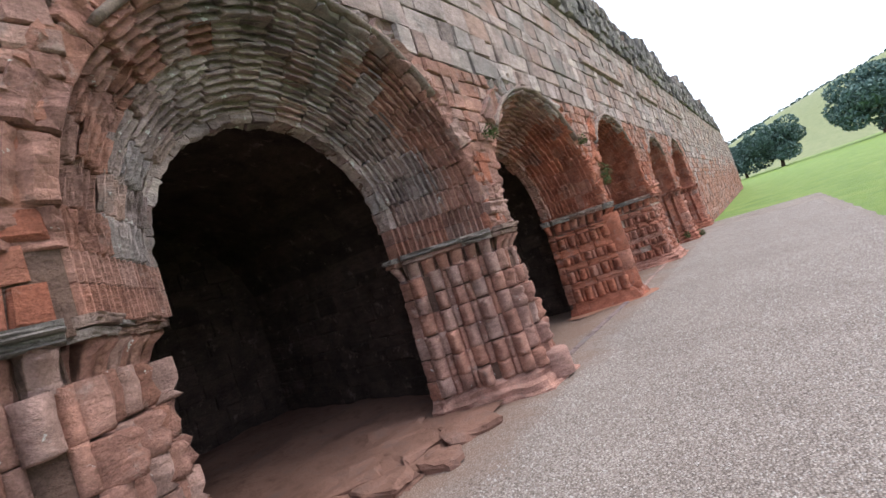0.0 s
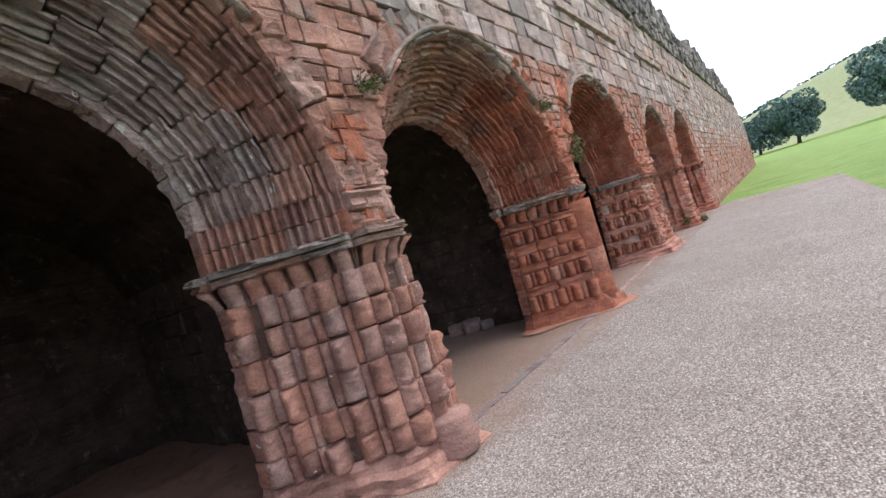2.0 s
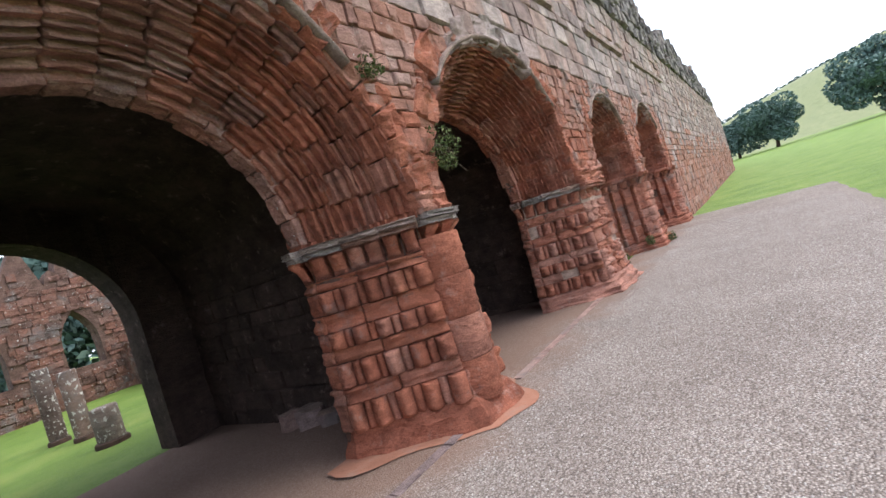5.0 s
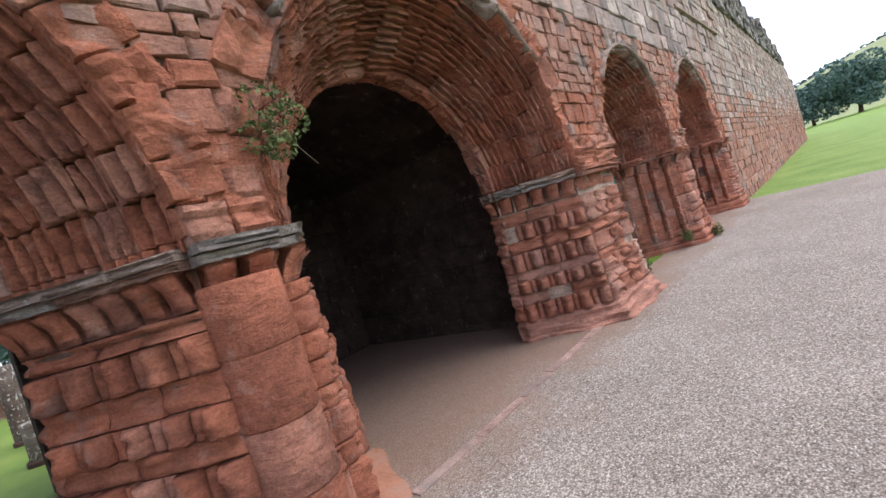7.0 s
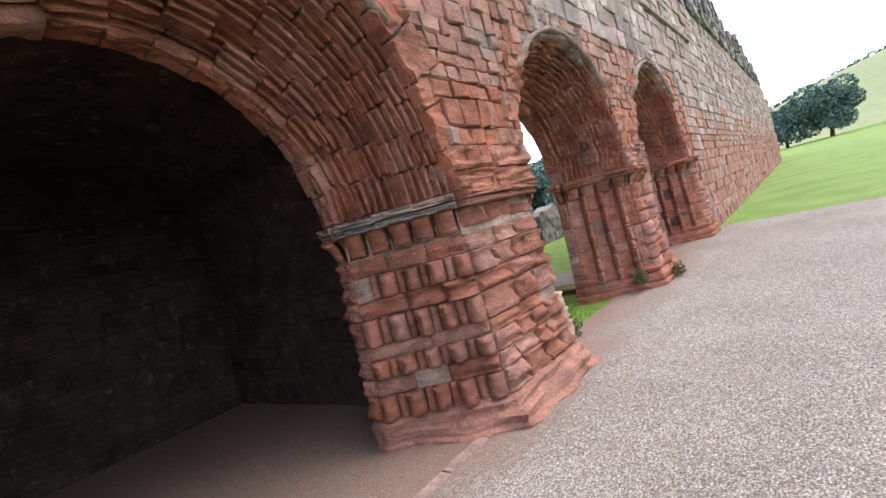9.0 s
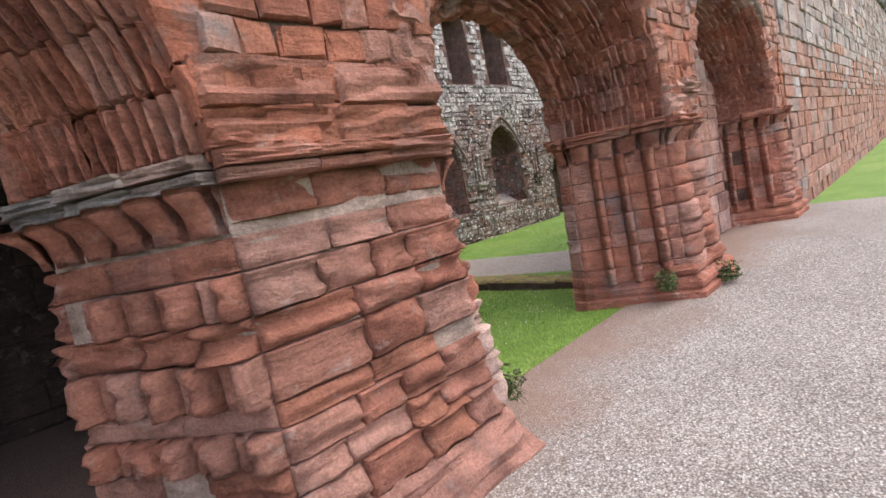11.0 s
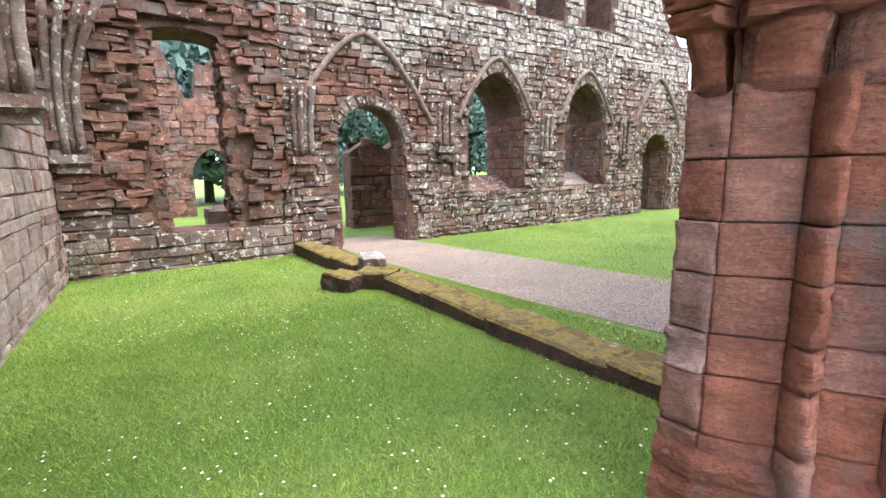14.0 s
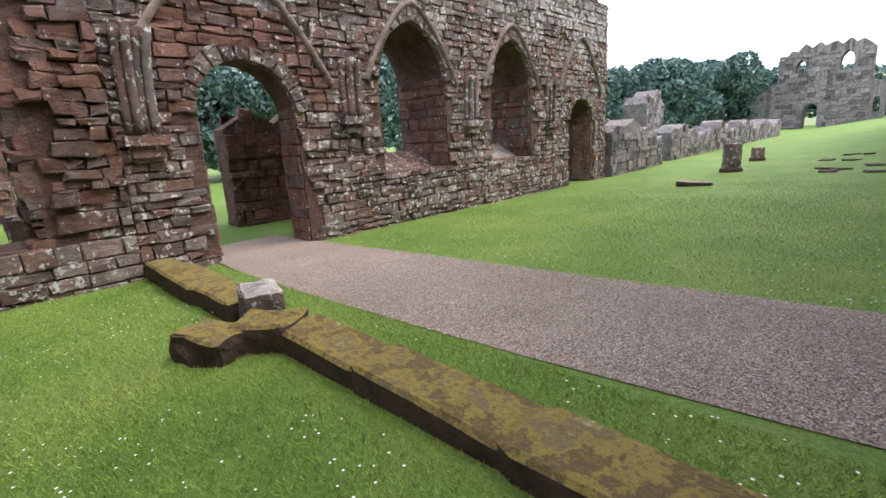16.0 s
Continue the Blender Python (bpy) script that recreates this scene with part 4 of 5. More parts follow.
side = list(ashlar(lambda u, z, w: (u, (12.7 if u < -7.0 else 12.74) + w, z), XW, X_BACK - 0.1, -0.6, 5.1, 0.2, 0.36, lambda *a: True, 0.02, 0.008, 0.012, flip=True))
lay(wall_left, side, lambda u, z: z < 2.6, M_slype, M_slype_i)

# ---- ashlar of the arcade wall ----
def arcade_mask(a, b, z0, z1):
    if z1 > wall_top(a) + 0.05 or z1 > wall_top(b) + 0.05:
        return False
    for c, ri, ro, sp, _ in ARCHES:
        for y in (a, (a + b) / 2, b):
            for z in (z0, (z0 + z1) / 2, z1):
                if math.hypot(y - c, max(0.0, z - sp)) < ro - 0.03:
                    return False
    return True


arc = lambda u, z, w: (X_FRONT + w, u, z)
core_head = Soup()
for u, z, v, f in ashlar(arc, -5, 54, 5.7, 7.6, 0.22, 0.3, arcade_mask, 0.1, 0.035, 0.016):
    core_head.add(v, f)
tagged(core_head.make("wall_core", M_core_i, wall_arcade), kind="stuff")
blocks = list(ashlar(arc, -5, 20.4, 3.5, 5.7, 0.25, 0.42, arcade_mask, 0.035, 0.018, 0.016))
lay(wall_arcade, blocks, lambda u, z: u > -0.5 and z < 5.2 and u < 18, M_wall, M_wall_i, limit=200)
blocks = list(ashlar(arc, -1.5, 20.4, CAP + 0.06, 3.5, 0.16, 0.17, arcade_mask, 0.03, 0.012, 0.01))
lay(wall_arcade, [q for q in blocks if q[1] < 2.75 or q[0] > 9], lambda u, z: True, M_red, M_wallred_i, limit=160)
lay(wall_arcade, [q for q in blocks if not (q[1] < 2.75 or q[0] > 9)], lambda u, z: True, M_pink, M_wallred_i, limit=160)
lay(wall_arcade, list(ashlar(arc, -5, -1.5, -0.2, 3.5, 0.25, 0.4, lambda *a: True, 0.04, 0.018)), lambda u, z: False, M_pink, M_wallred_i)
for (c1, i1, o1, s1, m1), (c2, i2, o2, s2, m2) in zip(ARCHES, ARCHES[1:]):
    z = CAP + 0.06
    while z < max(s1, s2) + 0.1:
        h = rng.uniform(0.13, 0.22)
        mid = (c1 + o1 + c2 - o2) / 2 + rng.uniform(-0.08, 0.08)
        for a, b in ((c1 + o1, mid), (mid, c2 - o2)):
            v, f = worn_block(arc, a + 0.005, b - 0.005, z + 0.005, z + h - 0.005, rng.uniform(0.03, 0.07), 0.05, 0, z * 31 + a)
            mesh_ob("stone", v, f, m2, wall_arcade)
        z += h
low = Soup()
high = Soup()
for u, z, v, f in ashlar(arc, 20.4, 54, -0.3, 5.7, 0.26, 0.45, arcade_mask, 0.035, 0.014, 0.016):
    (low if z < 2.6 + rng.uniform(-0.8, 0.8) else high).add(v, f)
tagged(low.make("red_far_stones", M_wallred_i, wall_arcade), kind="stuff")
tagged(high.make("upper_far_stones", M_wall_i, wall_arcade), kind="stuff")
# ragged wall head
head = Soup()
for i in range(520):
    y = rng.uniform(-4.5, 54)
    z = wall_top(y) + rng.uniform(-0.25, 0.12)
    w, h = rng.uniform(0.15, 0.4), rng.uniform(0.12, 0.4)
    x = X_FRONT - rng.uniform(0.0, 0.7)
    v, f = block_shape(y - w / 2, y + w / 2, z - h / 2, z + h, 0.3, 0.04, 0.06)
    head.add([(x + p[2] - 0.2, p[0], p[1]) for p in v], f)
    head.box(x - 0.25, x - 0.2, y - w / 2, y + w / 2, z - h / 2, z + h)
tagged(head.make("ragged_wall_head", M_core_i, wall_arcade), kind="stuff")
# broken string course
for a, b in ((9.5, 12.8), (14.6, 17.5), (18.5, 23)):
    s = Soup()
    s.hexa([(X_FRONT - 0.05, a, 4.55), (X_FRONT + 0.1, a, 4.6), (X_FRONT + 0.1, b, 4.6), (X_FRONT - 0.05, b, 4.55), (X_FRONT - 0.05, a, 4.72), (X_FRONT + 0.08, a, 4.68), (X_FRONT + 0.08, b, 4.68), (X_FRONT - 0.05, b, 4.72)])
    s.make("string_course", M_hood, wall_arcade)
# blocks in the niche back
lay(bpy.data.objects["wall_niche_back"], ashlar(lambda u, z, w: (-2.95 + w, u, z), 16.9, 19.3, 0.0, 3.4, 0.24, 0.35, lambda a, b, z0, z1: math.hypot((a + b) / 2 - 18.1, max(0, z1 - 1.78)) < 1.25, 0.03, 0.012), lambda u, z: True, M_pink, M_wallred_i)

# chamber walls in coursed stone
# M_dark carries the chambers' shade in its tones
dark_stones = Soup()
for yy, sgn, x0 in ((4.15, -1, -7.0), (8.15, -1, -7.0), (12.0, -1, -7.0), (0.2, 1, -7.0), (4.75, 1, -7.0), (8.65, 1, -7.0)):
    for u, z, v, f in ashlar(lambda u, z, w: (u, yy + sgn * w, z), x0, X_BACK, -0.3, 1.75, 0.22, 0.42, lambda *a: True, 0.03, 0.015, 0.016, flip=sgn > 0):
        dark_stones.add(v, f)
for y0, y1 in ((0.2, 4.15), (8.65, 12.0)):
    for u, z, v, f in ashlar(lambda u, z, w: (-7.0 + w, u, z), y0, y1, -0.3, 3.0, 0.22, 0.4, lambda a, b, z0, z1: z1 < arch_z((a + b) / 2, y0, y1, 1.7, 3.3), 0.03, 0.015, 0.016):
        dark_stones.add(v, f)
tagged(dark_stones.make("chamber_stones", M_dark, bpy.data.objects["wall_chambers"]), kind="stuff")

# round shaft on the red pier and broken shaft foot on the fluted one
def round_shaft(x, y, z0, z1, r, parent, material, drums):
    zs = [z0 + (z1 - z0) * i / drums for i in range(drums + 1)]
    for a, b in zip(zs, zs[1:]):
        v, f, n = [], [], 20
        for z, k in ((a, 0.97), (a + 0.012, 1.0), (b - 0.012, 1.0), (b, 0.97)):
            for i in range(n):
                t = 2 * math.pi * i / n
                q = r * k * (1 + 0.02 * math.sin(3 * t + z * 9))
                v.append((x + q * math.cos(t), y + q * math.sin(t), z))
        for k in range(3):
            for i in range(n):
                f.append((k * n + i, k * n + (i + 1) % n, (k + 1) * n + (i + 1) % n, (k + 1) * n + i))
        f += [tuple(range(n - 1, -1, -1)), tuple(3 * n + i for i in range(n))]
        mesh_ob("shaft_drum", v, f, material, parent, "", True)


round_shaft(-2.34, 8.08, 0.16, CAP - 0.12, 0.19, pier_things[2], M_red, 4)
round_shaft(-2.22, 4.3, 0.04, 0.3, 0.17, pier_things[1], M_pink, 1)

# ---- low wall, stones and lawn things ----
def rough_stone(name, x, y, z, sx, sy, sz, turn, top, side, label, category, group="", rough=0.09, tilt=3):
    """A weathered block with a mossy top of its own."""
    bm = bmesh.new()
    bmesh.ops.create_cube(bm, size=1)
    bmesh.ops.bevel(bm, geom=bm.edges[:], offset=0.07, segments=1, affect="EDGES")
    bmesh.ops.subdivide_edges(bm, edges=bm.edges[:], cuts=3, use_grid_fill=True)
    for v in bm.verts:
        n = noise.noise_vector(v.co * 2.3 + Vector((x, y, z)) * 3)
        v.co += n * rough + noise.noise_vector(v.co * 7 + Vector((y, x, z)) * 5) * rough * 0.35
        v.co = Vector((v.co.x * sx, v.co.y * sy, v.co.z * sz))
    me = bpy.data.meshes.new(name)
    bm.normal_update()
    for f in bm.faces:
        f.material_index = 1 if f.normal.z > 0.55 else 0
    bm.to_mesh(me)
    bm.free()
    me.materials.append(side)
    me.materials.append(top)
    ob = new(name, me)
    ob.matrix_basis = pose(x, y, z, rng.uniform(-tilt, tilt), rng.uniform(-tilt, tilt), turn)
    return tagged(ob, label, category, group)


kerb = new("low_foundation_wall")
tagged(kerb, "low stone foundation wall topped with moss", "low wall")
# kerb sides are coloured as if in shade, below the mossy tops
for x0, x1 in ((-7.2, -3.55), (-10.8, -8.1)):
    x = x0
    while x < x1 - 0.1:
        w = min(rng.uniform(0.7, 1.2), x1 - x)
        g = ground_z(x, 16)
        y0, y1 = 15.98 + 0.02 * math.sin(x * 4), 16.36 + 0.03 * math.sin(x * 3)
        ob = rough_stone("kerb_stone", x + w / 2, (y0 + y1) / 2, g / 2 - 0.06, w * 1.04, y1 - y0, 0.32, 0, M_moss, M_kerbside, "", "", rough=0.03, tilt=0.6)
        ob.parent = kerb
        x += w
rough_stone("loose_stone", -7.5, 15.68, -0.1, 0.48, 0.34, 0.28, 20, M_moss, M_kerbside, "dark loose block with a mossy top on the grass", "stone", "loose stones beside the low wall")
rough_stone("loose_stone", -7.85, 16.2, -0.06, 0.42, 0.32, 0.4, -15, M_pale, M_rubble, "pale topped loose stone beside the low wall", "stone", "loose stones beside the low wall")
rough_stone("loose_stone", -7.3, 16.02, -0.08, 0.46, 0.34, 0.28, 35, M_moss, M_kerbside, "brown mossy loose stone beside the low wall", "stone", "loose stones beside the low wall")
for x, y, s in ((-2.62, 3.12, 0.5), (-2.5, 2.55, 0.3), (-2.8, 2.2, 0.42), (-2.95, 2.75, 0.6), (-3.2, 2.2, 0.6), (-3.0, 1.7, 0.5), (-3.4, 3.0, 0.6), (-2.6, 1.8, 0.3)):
    rough_stone("threshold_stone", x, y, 0.02, s, s * 0.8, 0.16, rng.uniform(0, 90), M_thresh, M_thresh, "worn red stone lying on the chamber threshold", "stone", "threshold stones", rough=0.17)
for x, y, s in ((-4.6, 8.0, 0.3), (-4.9, 7.95, 0.24), (-4.3, 8.0, 0.2)):
    rough_stone("fallen_stone", x, y, 0.0, s, s * 0.8, s, rng.uniform(0, 90), M_hood, M_wall, "pale fallen stone at the foot of the passage wall", "stone", "fallen stones in the passage")

# uneven trodden floor of the first chamber
fx = [-6.95 + i * 0.11 for i in range(41)]
fy = [0.25 + i * 0.11 for i in range(36)]
fv = [(x, y, 0.03 + 0.05 * smooth((-2.55 - x) / 0.5) + 0.05 * noise.noise(Vector((x * 1.7, y * 1.7, 4))) + 0.03 * noise.noise(Vector((x * 5, y * 5, 8)))) for y in fy for x in fx]
tagged(mesh_ob("floor_chamber", fv, [(j * 41 + i, j * 41 + i + 1, (j + 1) * 41 + i + 1, (j + 1) * 41 + i) for j in range(35) for i in range(40)], M_thresh, smooth=True), "uneven trodden red earth and stone floor", "floor", kind="structure")

# stone edging between the piers
for y0, y1 in ((4.7, 7.75), (8.7, 11.7)):
    s = Soup()
    y = y0
    while y < y1:
        w = min(rng.uniform(0.4, 0.8), y1 - y)
        s.box(-2.42 + 0.02 * math.sin(y), -2.34 + 0.02 * math.sin(y), y, y + w - 0.015, -0.1, 0.026 + rng.uniform(-0.004, 0.004))
        y += w
    tagged(s.make("stone_edging", M_wall), "narrow stone edging set flush in gravel", "edging", kind="structure")

# column stumps on the lawn
def stump(x, y, r, h, label):
    g = ground_z(x, y)
    base = new("column_stump")
    base.location = (x, y, g)
    tagged(base, label, "column stump", "column stumps on the lawn")
    def ring(name, rr, z0, z1, mat):
        n = 14
        v = [(q * math.cos(2 * math.pi * i / n), q * math.sin(2 * math.pi * i / n), z) for z, q in ((z0, rr), (z1 - 0.03, rr * 0.98), (z1, rr * 0.9)) for i in range(n)]
        f = [(k * n + i, k * n + (i + 1) % n, (k + 1) * n + (i + 1) % n, (k + 1) * n + i) for k in range(2) for i in range(n)] + [tuple(2 * n + i for i in range(n))]
        mesh_ob(name, v, f, mat, base, "", True)
    ring("base", r * 1.25, -0.1, 0.1, M_kerbside)
    ring("drum", r, 0.08, h, M_rubble)
    return base


stump(-7.5, 29.6, 0.24, 0.78, "tall round stone column stump on grass")
stump(-7.6, 33.4, 0.2, 0.45, "short round stone column stump on grass")
stump(-10.3, 7.75, 0.22, 0.7, "clustered stone stump on chapter lawn")
stump(-12.5, 7.9, 0.17, 1.5, "slender clustered column remains on chapter lawn")
stump(-13.6, 7.7, 0.17, 1.7, "slender clustered column remains on chapter lawn")
rough_stone("flat_stone", -7.5, 26.4, ground_z(-7.5, 26.4) + 0.02, 0.7, 0.4, 0.14, 10, M_rubble, M_kerbside, "flat weathered slab set in the lawn", "stone")
for i in range(9):
    x, y = -5.2 + rng.uniform(-0.8, 0.9), 31.5 + rng.uniform(-3.5, 4)
    rough_stone("lawn_slab", x, y, ground_z(x, y) - 0.0, rng.uniform(0.3, 0.6), rng.uniform(0.2, 0.4), 0.07, rng.uniform(0, 90), M_kerbside, M_kerbside, "dark broken slab flush with the lawn", "stone", "broken slabs in the lawn")

# ruined low walls beyond the window wall
def ruin_wall(name, p, q, thick, h, label, mat=M_rubble_i, openings=(), course=0.25):
    d = Vector((q[0] - p[0], q[1] - p[1], 0))
    n_len = d.length
    t = d.normalized()
    nrm = Vector((t.y, -t.x, 0))
    g0 = min(ground_z(*p), ground_z(*q)) - 0.3
    top = lambda u: g0 + 0.3 + h * (0.8 + 0.17 * math.sin(u * 0.9) + 0.12 * math.sin(u * 3.7) + 0.06 * math.sin(u * 9.1))
    tmp = Soup()
    arched_wall(tmp, -thick / 2, thick / 2, 0, n_len, g0, top, openings, n=10)
    conv = lambda v: tuple(Vector((p[0], p[1], 0)) + t * v[1] + nrm * v[0] + Vector((0, 0, v[2])))
    tmp.v = [conv(v) for v in tmp.v]
    ob = tmp.make(name, M_core_i if mat is M_core_i else M_mortar)
    tagged(ob, label, "ruined wall")
    st = Soup()
    for s in (1, -1):
        for u, z, v, f in ashlar(lambda u, z, w: conv((s * (thick / 2 + w), u, z)), 0, n_len, g0, g0 + 0.3 + h * 1.1, course, course * 1.7, lambda a, b, z0, z1: z1 < top(a) + 0.08 and z1 < top(b) + 0.08 and clear_of(openings)(a, b, z0, z1), 0.05, 0.025, 0.02, flip=s < 0):
            st.add(v, f)
    tagged(st.make("masonry", mat, ob), kind="stuff")
    return ob


ruin_wall("ruined_low_wall", (-11.2, 29.0), (-11.4, 34.0), 0.9, 1.75, "broken grey stone wall stub with lichen", M_core_i)
ruin_wall("ruined_low_wall", (-11.8, 36.0), (-12.6, 66.0), 1.0, 1.5, "long low ruined stone wall on the lawn", M_core_i)
ruin_wall("ruined_wall_pier", (-17, 46.0), (-17.0, 49.0), 1.5, 3.8, "square ruined masonry pier behind the low wall", M_core_i)
ruin_wall("chapter_end_wall", (-22.6, 4.0), (-22.6, 17.4), 0.9, 8.0, "far red stone wall with pointed doorway", M_redrub_i, [(11.4, 12.9, 1.2, 2.2, -0.6), (3.2, 4.6, 1.9, 3.2, 1.0), (6.2, 7.4, 1.9, 3.2, 1.0)], 0.22)
ruin_wall("chapter_side_wall", (-9.5, 12.35), (-22.2, 12.35), 0.6, 2.6, "ruined side wall of the open chapter room", M_redrub_i, [], 0.22)
ruin_wall("passage_side_wall", (-14.2, 18.4), (-14.0, 21.6), 0.6, 2.5, "red rubble wall beyond the doorway", M_redrub_i, [], 0.2)
ruin_wall("inner_low_wall", (-14.0, 15.2), (-19.5, 17.8), 0.6, 0.9, "low mossy wall beyond the doorway", M_rubble_i, [], 0.2)
ruin_wall("chapter_south_wall", (-8.0, 2.6), (-22.2, 2.6), 0.7, 4.5, "far ruined wall closing the chapter room", M_redrub_i, [], 0.26)
ruin_wall("rubble_wall_stub", (-3.0, 54.0), (-3.4, 64.0), 1.2, 3.2, "crumbling end of the long arcade wall")

# ruined tower far off
tower = new("ruined_tower")
tower.location = (-12.5, 100, ground_z(-12.5, 100))
tagged(tower, "tall ruined abbey tower with empty windows", "tower")
tw = Soup()
arched_wall(tw, -1.2, 1.2, -5.6, 4.6, -1, lambda u: 11.0 - 0.22 * max(0, abs(u) - 2.5) ** 2 + 0.3 * math.sin(u * 4), [(-2.2, -0.6, 2.4, 3.3, -1), (-3.6, -2.5, 8.4, 9.2, 7.6), (1.2, 2.6, 8.6, 9.8, 7.4)], axis="y", n=8)
arched_wall(tw, -1.2, 1.2, -8.5, -5.6, -1, lambda u: 4.5 + (u + 8.5) * 0.6, [], axis="y")
arched_wall(tw, -1.2, 0.4, 4.6, 6.2, -1, lambda u: 6.0 + 0.4 * math.sin(u * 2), [(5.0, 5.7, 3.2, 3.6, 1.6)], axis="y", n=6)
tw.make("wall", M_core_i, tower)
tws = Soup()
for u, z, v, f in ashlar(lambda u, z, w: (u, -1.2 - w, z), -5.6, 4.6, 0, 10, 0.5, 0.8, clear_of([(-2.2, -0.6, 2.4, 3.3, -1), (-3.6, -2.5, 8.4, 9.2, 7.6), (1.2, 2.6, 8.6, 9.8, 7.4), (-1.1, 0.1, 6.6, 7.2, 5.4)]), 0.12, 0.05, 0.05):
    tws.add(v, f)
tagged(tws.make("masonry", M_core_i, tower), kind="stuff")

# ---- hill and trees ----
hx = [-160, -110, -70, -50, -35, -20, -5, 10, 30, 50, 80, 120, 180, 260, 400]
hy = [128, 140, 160, 180, 200, 225, 250, 280, 330, 420, 600]
def hill_z(x, y):
    return -3 + 3.2 * smooth((y - 140) / 100) + 0.2 * max(0, x + 62) ** 1.05 * smooth((y - 125) / 130) + 3 * smooth((y - 128) / 20) + 1.5 * math.sin(x * 0.05 + y * 0.03) * smooth((y - 140) / 60)
v = [(x, y, hill_z(x, y)) for y in hy for x in hx]
n = len(hx)
# aerial haze is mixed into the pasture's greens, so the hill looks far off
M_hill = grass_material("hazy_hill_pasture", (0.15, 0.18, 0.09), (0.19, 0.22, 0.115), (0.235, 0.25, 0.14))
tagged(mesh_ob("backdrop_hill", v, [(j * n + i, j * n + i + 1, (j + 1) * n + i + 1, (j + 1) * n + i) for j in range(len(hy) - 1) for i in range(n - 1)], M_hill, smooth=True), "green pasture hill coloured pale with distance haze", "hill", kind="structure")


def leaf_mesh(seed, lobes, count, size):
    r = np.random.default_rng(seed)
    cen = np.array(lobes)
    pick = r.integers(0, len(lobes), count)
    d = r.normal(size=(count, 3))
    d /= np.linalg.norm(d, axis=1)[:, None]
    rad = r.uniform(0.72, 1.08, count) ** 0.6
    p = cen[pick, :3] + d * (cen[pick, 3] * rad)[:, None] * np.array([1, 1, 0.8])
    a = r.normal(size=(count, 3)); a /= np.linalg.norm(a, axis=1)[:, None]
    b = np.cross(a, r.normal(size=(count, 3))); b /= np.linalg.norm(b, axis=1)[:, None]
    s = size * r.uniform(0.5, 1.3, count)[:, None]
    quad = np.stack([p - a * s, p - b * s * 0.5, p + a * s, p + b * s * 0.5], 1).reshape(-1, 3)
    return quad.tolist(), [(4 * i, 4 * i + 1, 4 * i + 2, 4 * i + 3) for i in range(count)]


hedge_line = [(x, 258.0 + 3 * math.sin(x * 0.2), hill_z(x, 258.0) + 0.6, 1.1 + 0.5 * math.sin(x * 1.7)) for x in [-45 + 2.2 * i for i in range(80)]]
v, f = leaf_mesh(77, hedge_line, 20000, 0.35)
tagged(mesh_ob("hedge", v, f, M_leaf), "dark hedge along the crest of the hill", "hedge", kind="stuff")


def make_tree(seed, x, y, h, label):
    r = np.random.default_rng(seed)
    tree = new("tree")
    tree.location = (x, y, max(ground_z(x, y), hill_z(x, y) if y > 130 else -9))
    tagged(tree, label, "tree", "trees in the distance")
    path = [(Vector((0.15 * i, 0, h * 0.11 * i - 0.3)), (0.35 - 0.05 * i, 0, 0), (0, 0.35 - 0.05 * i, 0)) for i in range(6)]
    v, f = sweep(path, [(math.cos(2 * math.pi * j / 8), math.sin(2 * math.pi * j / 8)) for j in range(8)])
    mesh_ob("trunk", v, f, M_bark, tree)
    lobes = []
    for k in range(24):
        a, q = r.uniform(0, 6.28), r.uniform(0.05, 0.42) * h
        lobes.append((math.cos(a) * q, math.sin(a) * q, h * r.uniform(0.13, 0.78), h * r.uniform(0.13, 0.23)))
    for k in range(4):
        e = Vector(lobes[k][:3])
        pth = [(Vector((0.3, 0, h * 0.28)).lerp(e, i / 4), (0.14 - 0.025 * i, 0, 0), (0, 0.14 - 0.025 * i, 0)) for i in range(5)]
        v, f = sweep(pth, [(math.cos(2 * math.pi * j / 5), math.sin(2 * math.pi * j / 5)) for j in range(5)])
        mesh_ob("limb", v, f, M_bark, tree)
    v, f = leaf_mesh(seed, lobes, 11000, h * 0.028)
    mesh_ob("crown", v, f, M_leaf, tree)
    return tree


t_a = make_tree(1, 2.5, 108, 10.5, "round dark green tree on the lawn edge")
t_b = make_tree(2, 15.8, 100, 12.5, "large dark green tree on the slope")
t_c = make_tree(3, -30, 88, 13.5, "tall dark green tree behind the ruins")
for src, x, y, s, rot in ((t_a, -3.5, 112, 0.85, 60), (t_c, -37, 84, 0.95, 80), (t_c, -25, 96, 1.0, 170), (t_a, -43, 88, 1.2, 20), (t_b, -34, 98, 1.05, 240),
                          (t_c, -20, 118, 0.95, 10), (t_a, -50, 70, 1.1, 200), (t_b, -42, 58, 0.9, 300), (t_c, -38, 40, 0.85, 120), (t_a, -36, 24, 0.85, 90), (t_b, -40, 10, 0.8, 30), (t_c, -12, 122, 0.9, 75), (t_a, -40, 32, 0.9, 260), (t_c, -33, 17, 0.9, 15), (t_a, -34, 21, 0.8, 140), (t_b, -35, 13, 0.75, 210), (t_b, -36, 30, 0.75, 75), (t_c, -46, 76, 1.1, 33), (t_b, -29, 100, 0.9, 111), (t_a, -22, 104, 0.85, 222)):
    src.scale = (s, s, s)
    copy_thing(src, pose(x, y, ground_z(x, y), 0, 0, rot))
    src.scale = (1, 1, 1)

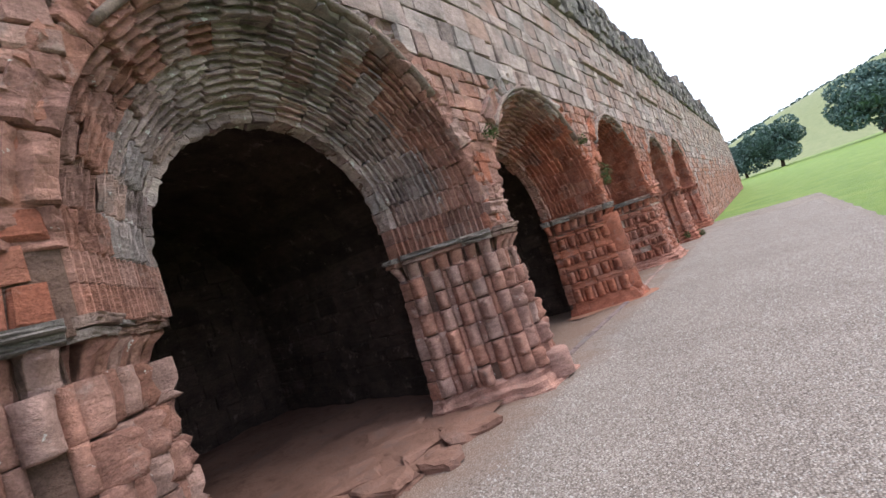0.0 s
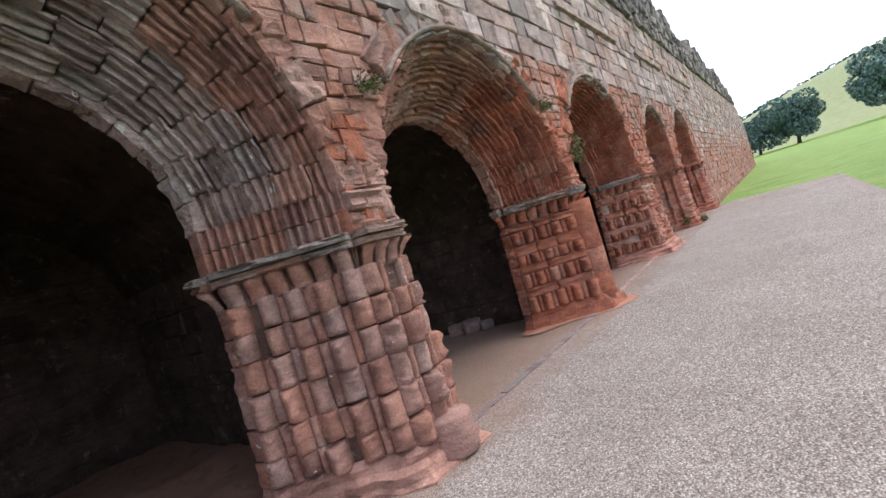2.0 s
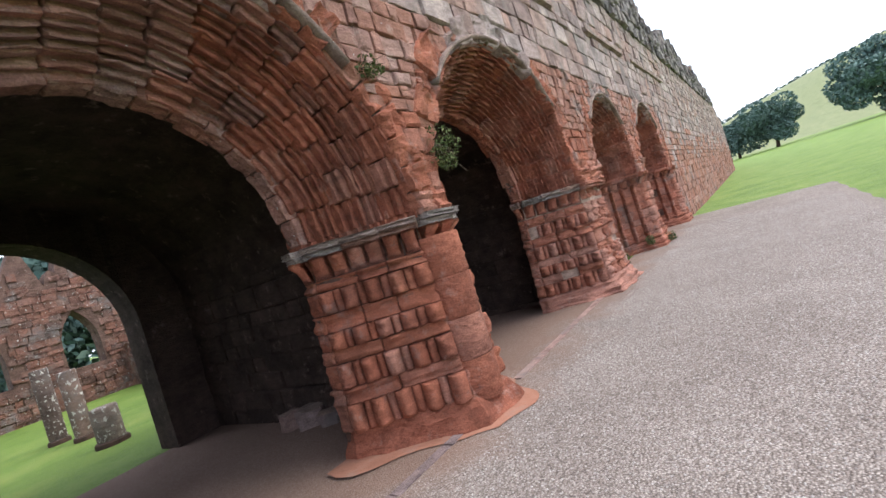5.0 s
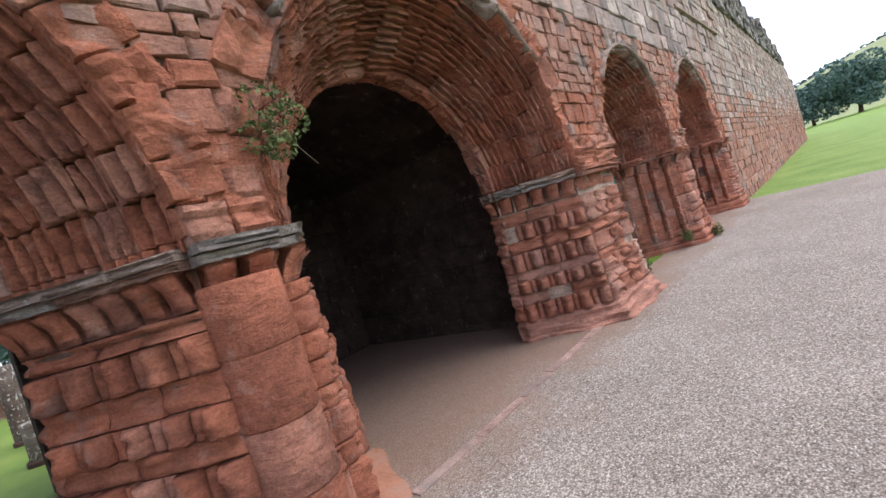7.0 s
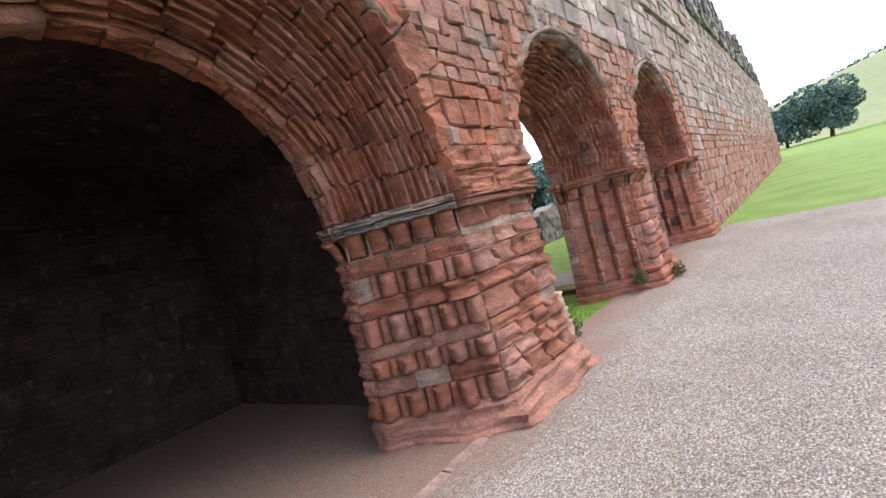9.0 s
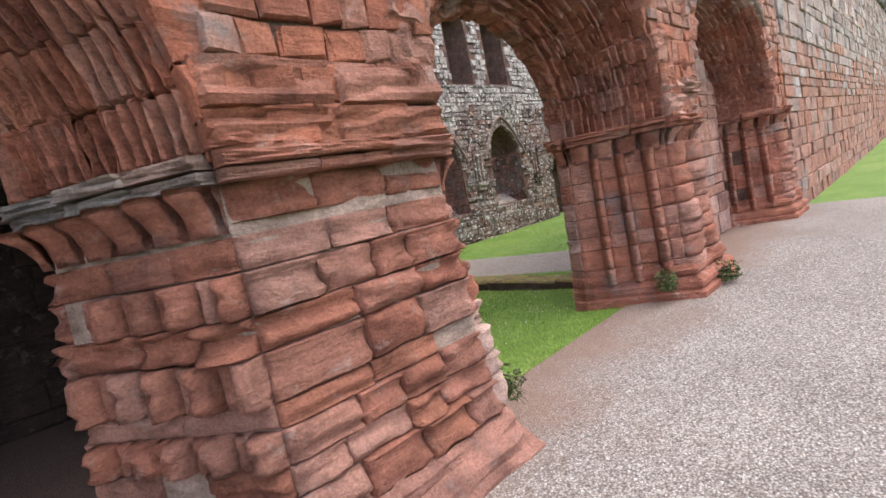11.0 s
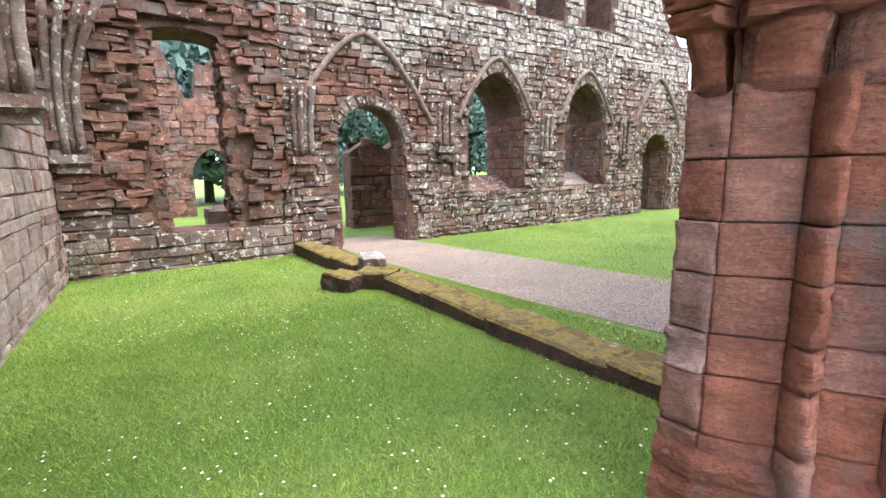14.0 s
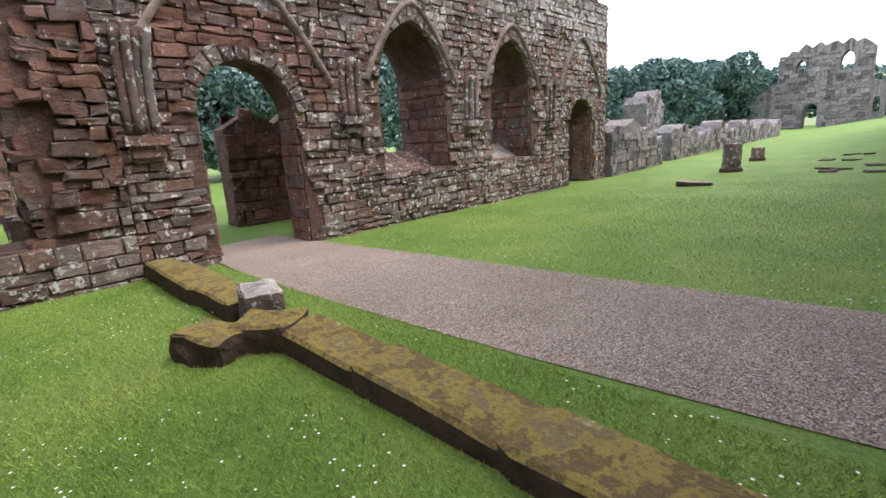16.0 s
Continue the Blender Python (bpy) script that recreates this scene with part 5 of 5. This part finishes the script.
# ---- plants on the masonry ----
def wall_plant(x, y, z, r, count, seed, label, droop=0.0):
    v, f = leaf_mesh(seed, [(0, 0, 0, r * 0.75), (0.02, r * 0.5, -r * 0.4, r * 0.6), (0, -r * 0.4, -droop, r * 0.5), (0.03, 0.1 * r, -droop * 1.4, r * 0.4)], count, 0.016)
    plant = new("wall_plant")
    tagged(mesh_ob("leaves", v, f, M_plant, plant), kind="stuff")
    plant.location = (x, y, z)
    tagged(plant, label, "plant", "plants in the masonry")
    stems = Soup()
    rr = np.random.default_rng(seed)
    for i in range(10):
        a = rr.uniform(-1, 1, 3)
        p, q = Vector((-0.06, 0, 0)), Vector((0.05 + 0.5 * r * abs(a[0]), a[1] * r, -droop * 1.2 + a[2] * r))
        vv, ff = sweep([(p, (0, 0.004, 0), (0, 0, 0.004)), (q, (0, 0.002, 0), (0, 0, 0.002))], [(1, 0), (0, 1), (-1, 0), (0, -1)])
        stems.add(vv, ff)
    stems.make("stem", M_bark, plant)


wall_plant(-2.26, 8.42, 2.3, 0.2, 900, 11, "green weed tuft growing from the arch spandrel", 0.16)
wall_plant(-2.24, 7.75, 2.85, 0.12, 300, 12, "small weed tuft in a joint of the arch", 0.05)
wall_plant(-2.2, 4.5, 2.75, 0.12, 260, 13, "small weed tuft between two arches", 0.04)
wall_plant(-2.62, 4.72, 0.5, 0.1, 220, 14, "leafy weed at the side of a pier", 0.05)
wall_plant(-2.34, 13.06, 0.34, 0.1, 260, 15, "leafy weed low on the red pier", 0.08)
wall_plant(-2.38, 15.4, 0.26, 0.12, 420, 16, "ivy tuft on the pier's base moulding", 0.06)
wall_plant(-2.1, 16.12, 0.16, 0.15, 520, 17, "ivy tuft beside the pier on the gravel", 0.05)

wall_plant(XW + 0.1, 18.55, 3.85, 0.22, 300, 21, "grassy tuft on the lichened window wall", 0.1)
wall_plant(XW + 0.1, 21.2, 3.75, 0.2, 260, 22, "grassy tuft on the lichened window wall", 0.1)
wall_plant(XW + 0.1, 24.3, 4.0, 0.26, 340, 23, "grassy tuft on the lichened window wall", 0.12)
wall_plant(XW + 0.1, 16.6, 4.6, 0.2, 240, 24, "grassy tuft on the lichened window wall", 0.1)
wall_plant(-10.6, 12.98, 0.2, 0.25, 420, 25, "weeds in the corner of two ruined walls", 0.15)

# ---- loose surface cover ----
def scatter(name, x0, x1, y0, y1, count, keep, shape, material, label, category):
    r = np.random.default_rng(len(name) + count)
    px, py = r.uniform(x0, x1, count), r.uniform(y0, y1, count)
    V, F = [], []
    for x, y in zip(px, py):
        if keep(x, y):
            v, f = shape(r)
            k = len(V)
            g = ground_z(x, y)
            V.extend([(x + a, y + b, g + c) for a, b, c in v])
            F.extend([tuple(i + k for i in q) for q in f])
    ob = mesh_ob(name, V, F, material)
    return tagged(ob, label, category, kind="stuff")


def blade(r):
    a, h = r.uniform(0, 6.28), r.uniform(0.012, 0.032)
    c, s, w = math.cos(a), math.sin(a), r.uniform(0.0015, 0.0032)
    lx, ly = r.uniform(-0.025, 0.025, 2)
    return [(-c * w, -s * w, 0), (c * w, s * w, 0), (lx, ly, h)], [(0, 1, 2)]


def pebble(r):
    s = r.uniform(0.004, 0.009)
    q = r.uniform(0.7, 1.3, 4) * s
    z = 0.016
    return [(q[0], 0, z), (0, q[1], z), (-q[2], 0, z), (0, -q[3], z), (r.uniform(-s, s) * 0.3, 0, z + s * 0.8)], [(0, 1, 4), (1, 2, 4), (2, 3, 4), (3, 0, 4)]


def daisy(r):
    s, z = r.uniform(0.0045, 0.008), r.uniform(0.03, 0.045)
    return [(s * math.cos(i * 1.047), s * math.sin(i * 1.047), z) for i in range(6)] + [(0, 0, z - 0.003)], [(0, 1, 2, 3, 4, 5)] + [(i, 6, (i + 1) % 6) for i in range(6)]


def on_lawn(x, y):
    if x > -2.75 and y < 16.5:
        return False
    if x > -12 and 16.86 < y < 18.6 + 0.03 * max(0.0, x + 9):
        return False
    return not (15.98 < y < 16.36 and (-6.95 < x < -3.6))


scatter("grass", -7.5, -2.75, 12.75, 17.3, 150000, on_lawn, blade, M_blade, "short mown grass blades", "grass")
scatter("grass", -10.8, -7.5, 12.75, 17.0, 50000, on_lawn, blade, M_blade, "short mown grass blades", "grass")
scatter("grass", -10.8, -3.4, 18.4, 29.0, 120000, lambda x, y: on_lawn(x, y) and y < 22 + 7 * abs(noise.noise(Vector((x * 37, y * 37, 0)))) * 2, blade, M_blade, "short mown grass blades", "grass")
scatter("daisies", -10.8, -3.2, 12.8, 26.0, 4200, lambda x, y: on_lawn(x, y) and noise.noise(Vector((x * 0.6, y * 0.6, 0))) > -0.05, daisy, M_daisy, "scattered white daisies in the grass", "daisies")
scatter("gravel_pebbles", -2.4, 1.2, 0.2, 13.0, 42000, lambda x, y: x > -2.0, pebble, M_pebble, "loose grey gravel pebbles", "gravel")
scatter("gravel_pebbles", -2.4, 1.0, 13.0, 18.0, 14000, lambda x, y: x > -2.0, pebble, M_pebble, "loose grey gravel pebbles", "gravel")
scatter("path_pebbles", -8.5, -3.4, 17.0, 18.6, 12000, lambda x, y: True, pebble, M_pebble, "loose pebbles on the narrow path", "gravel")
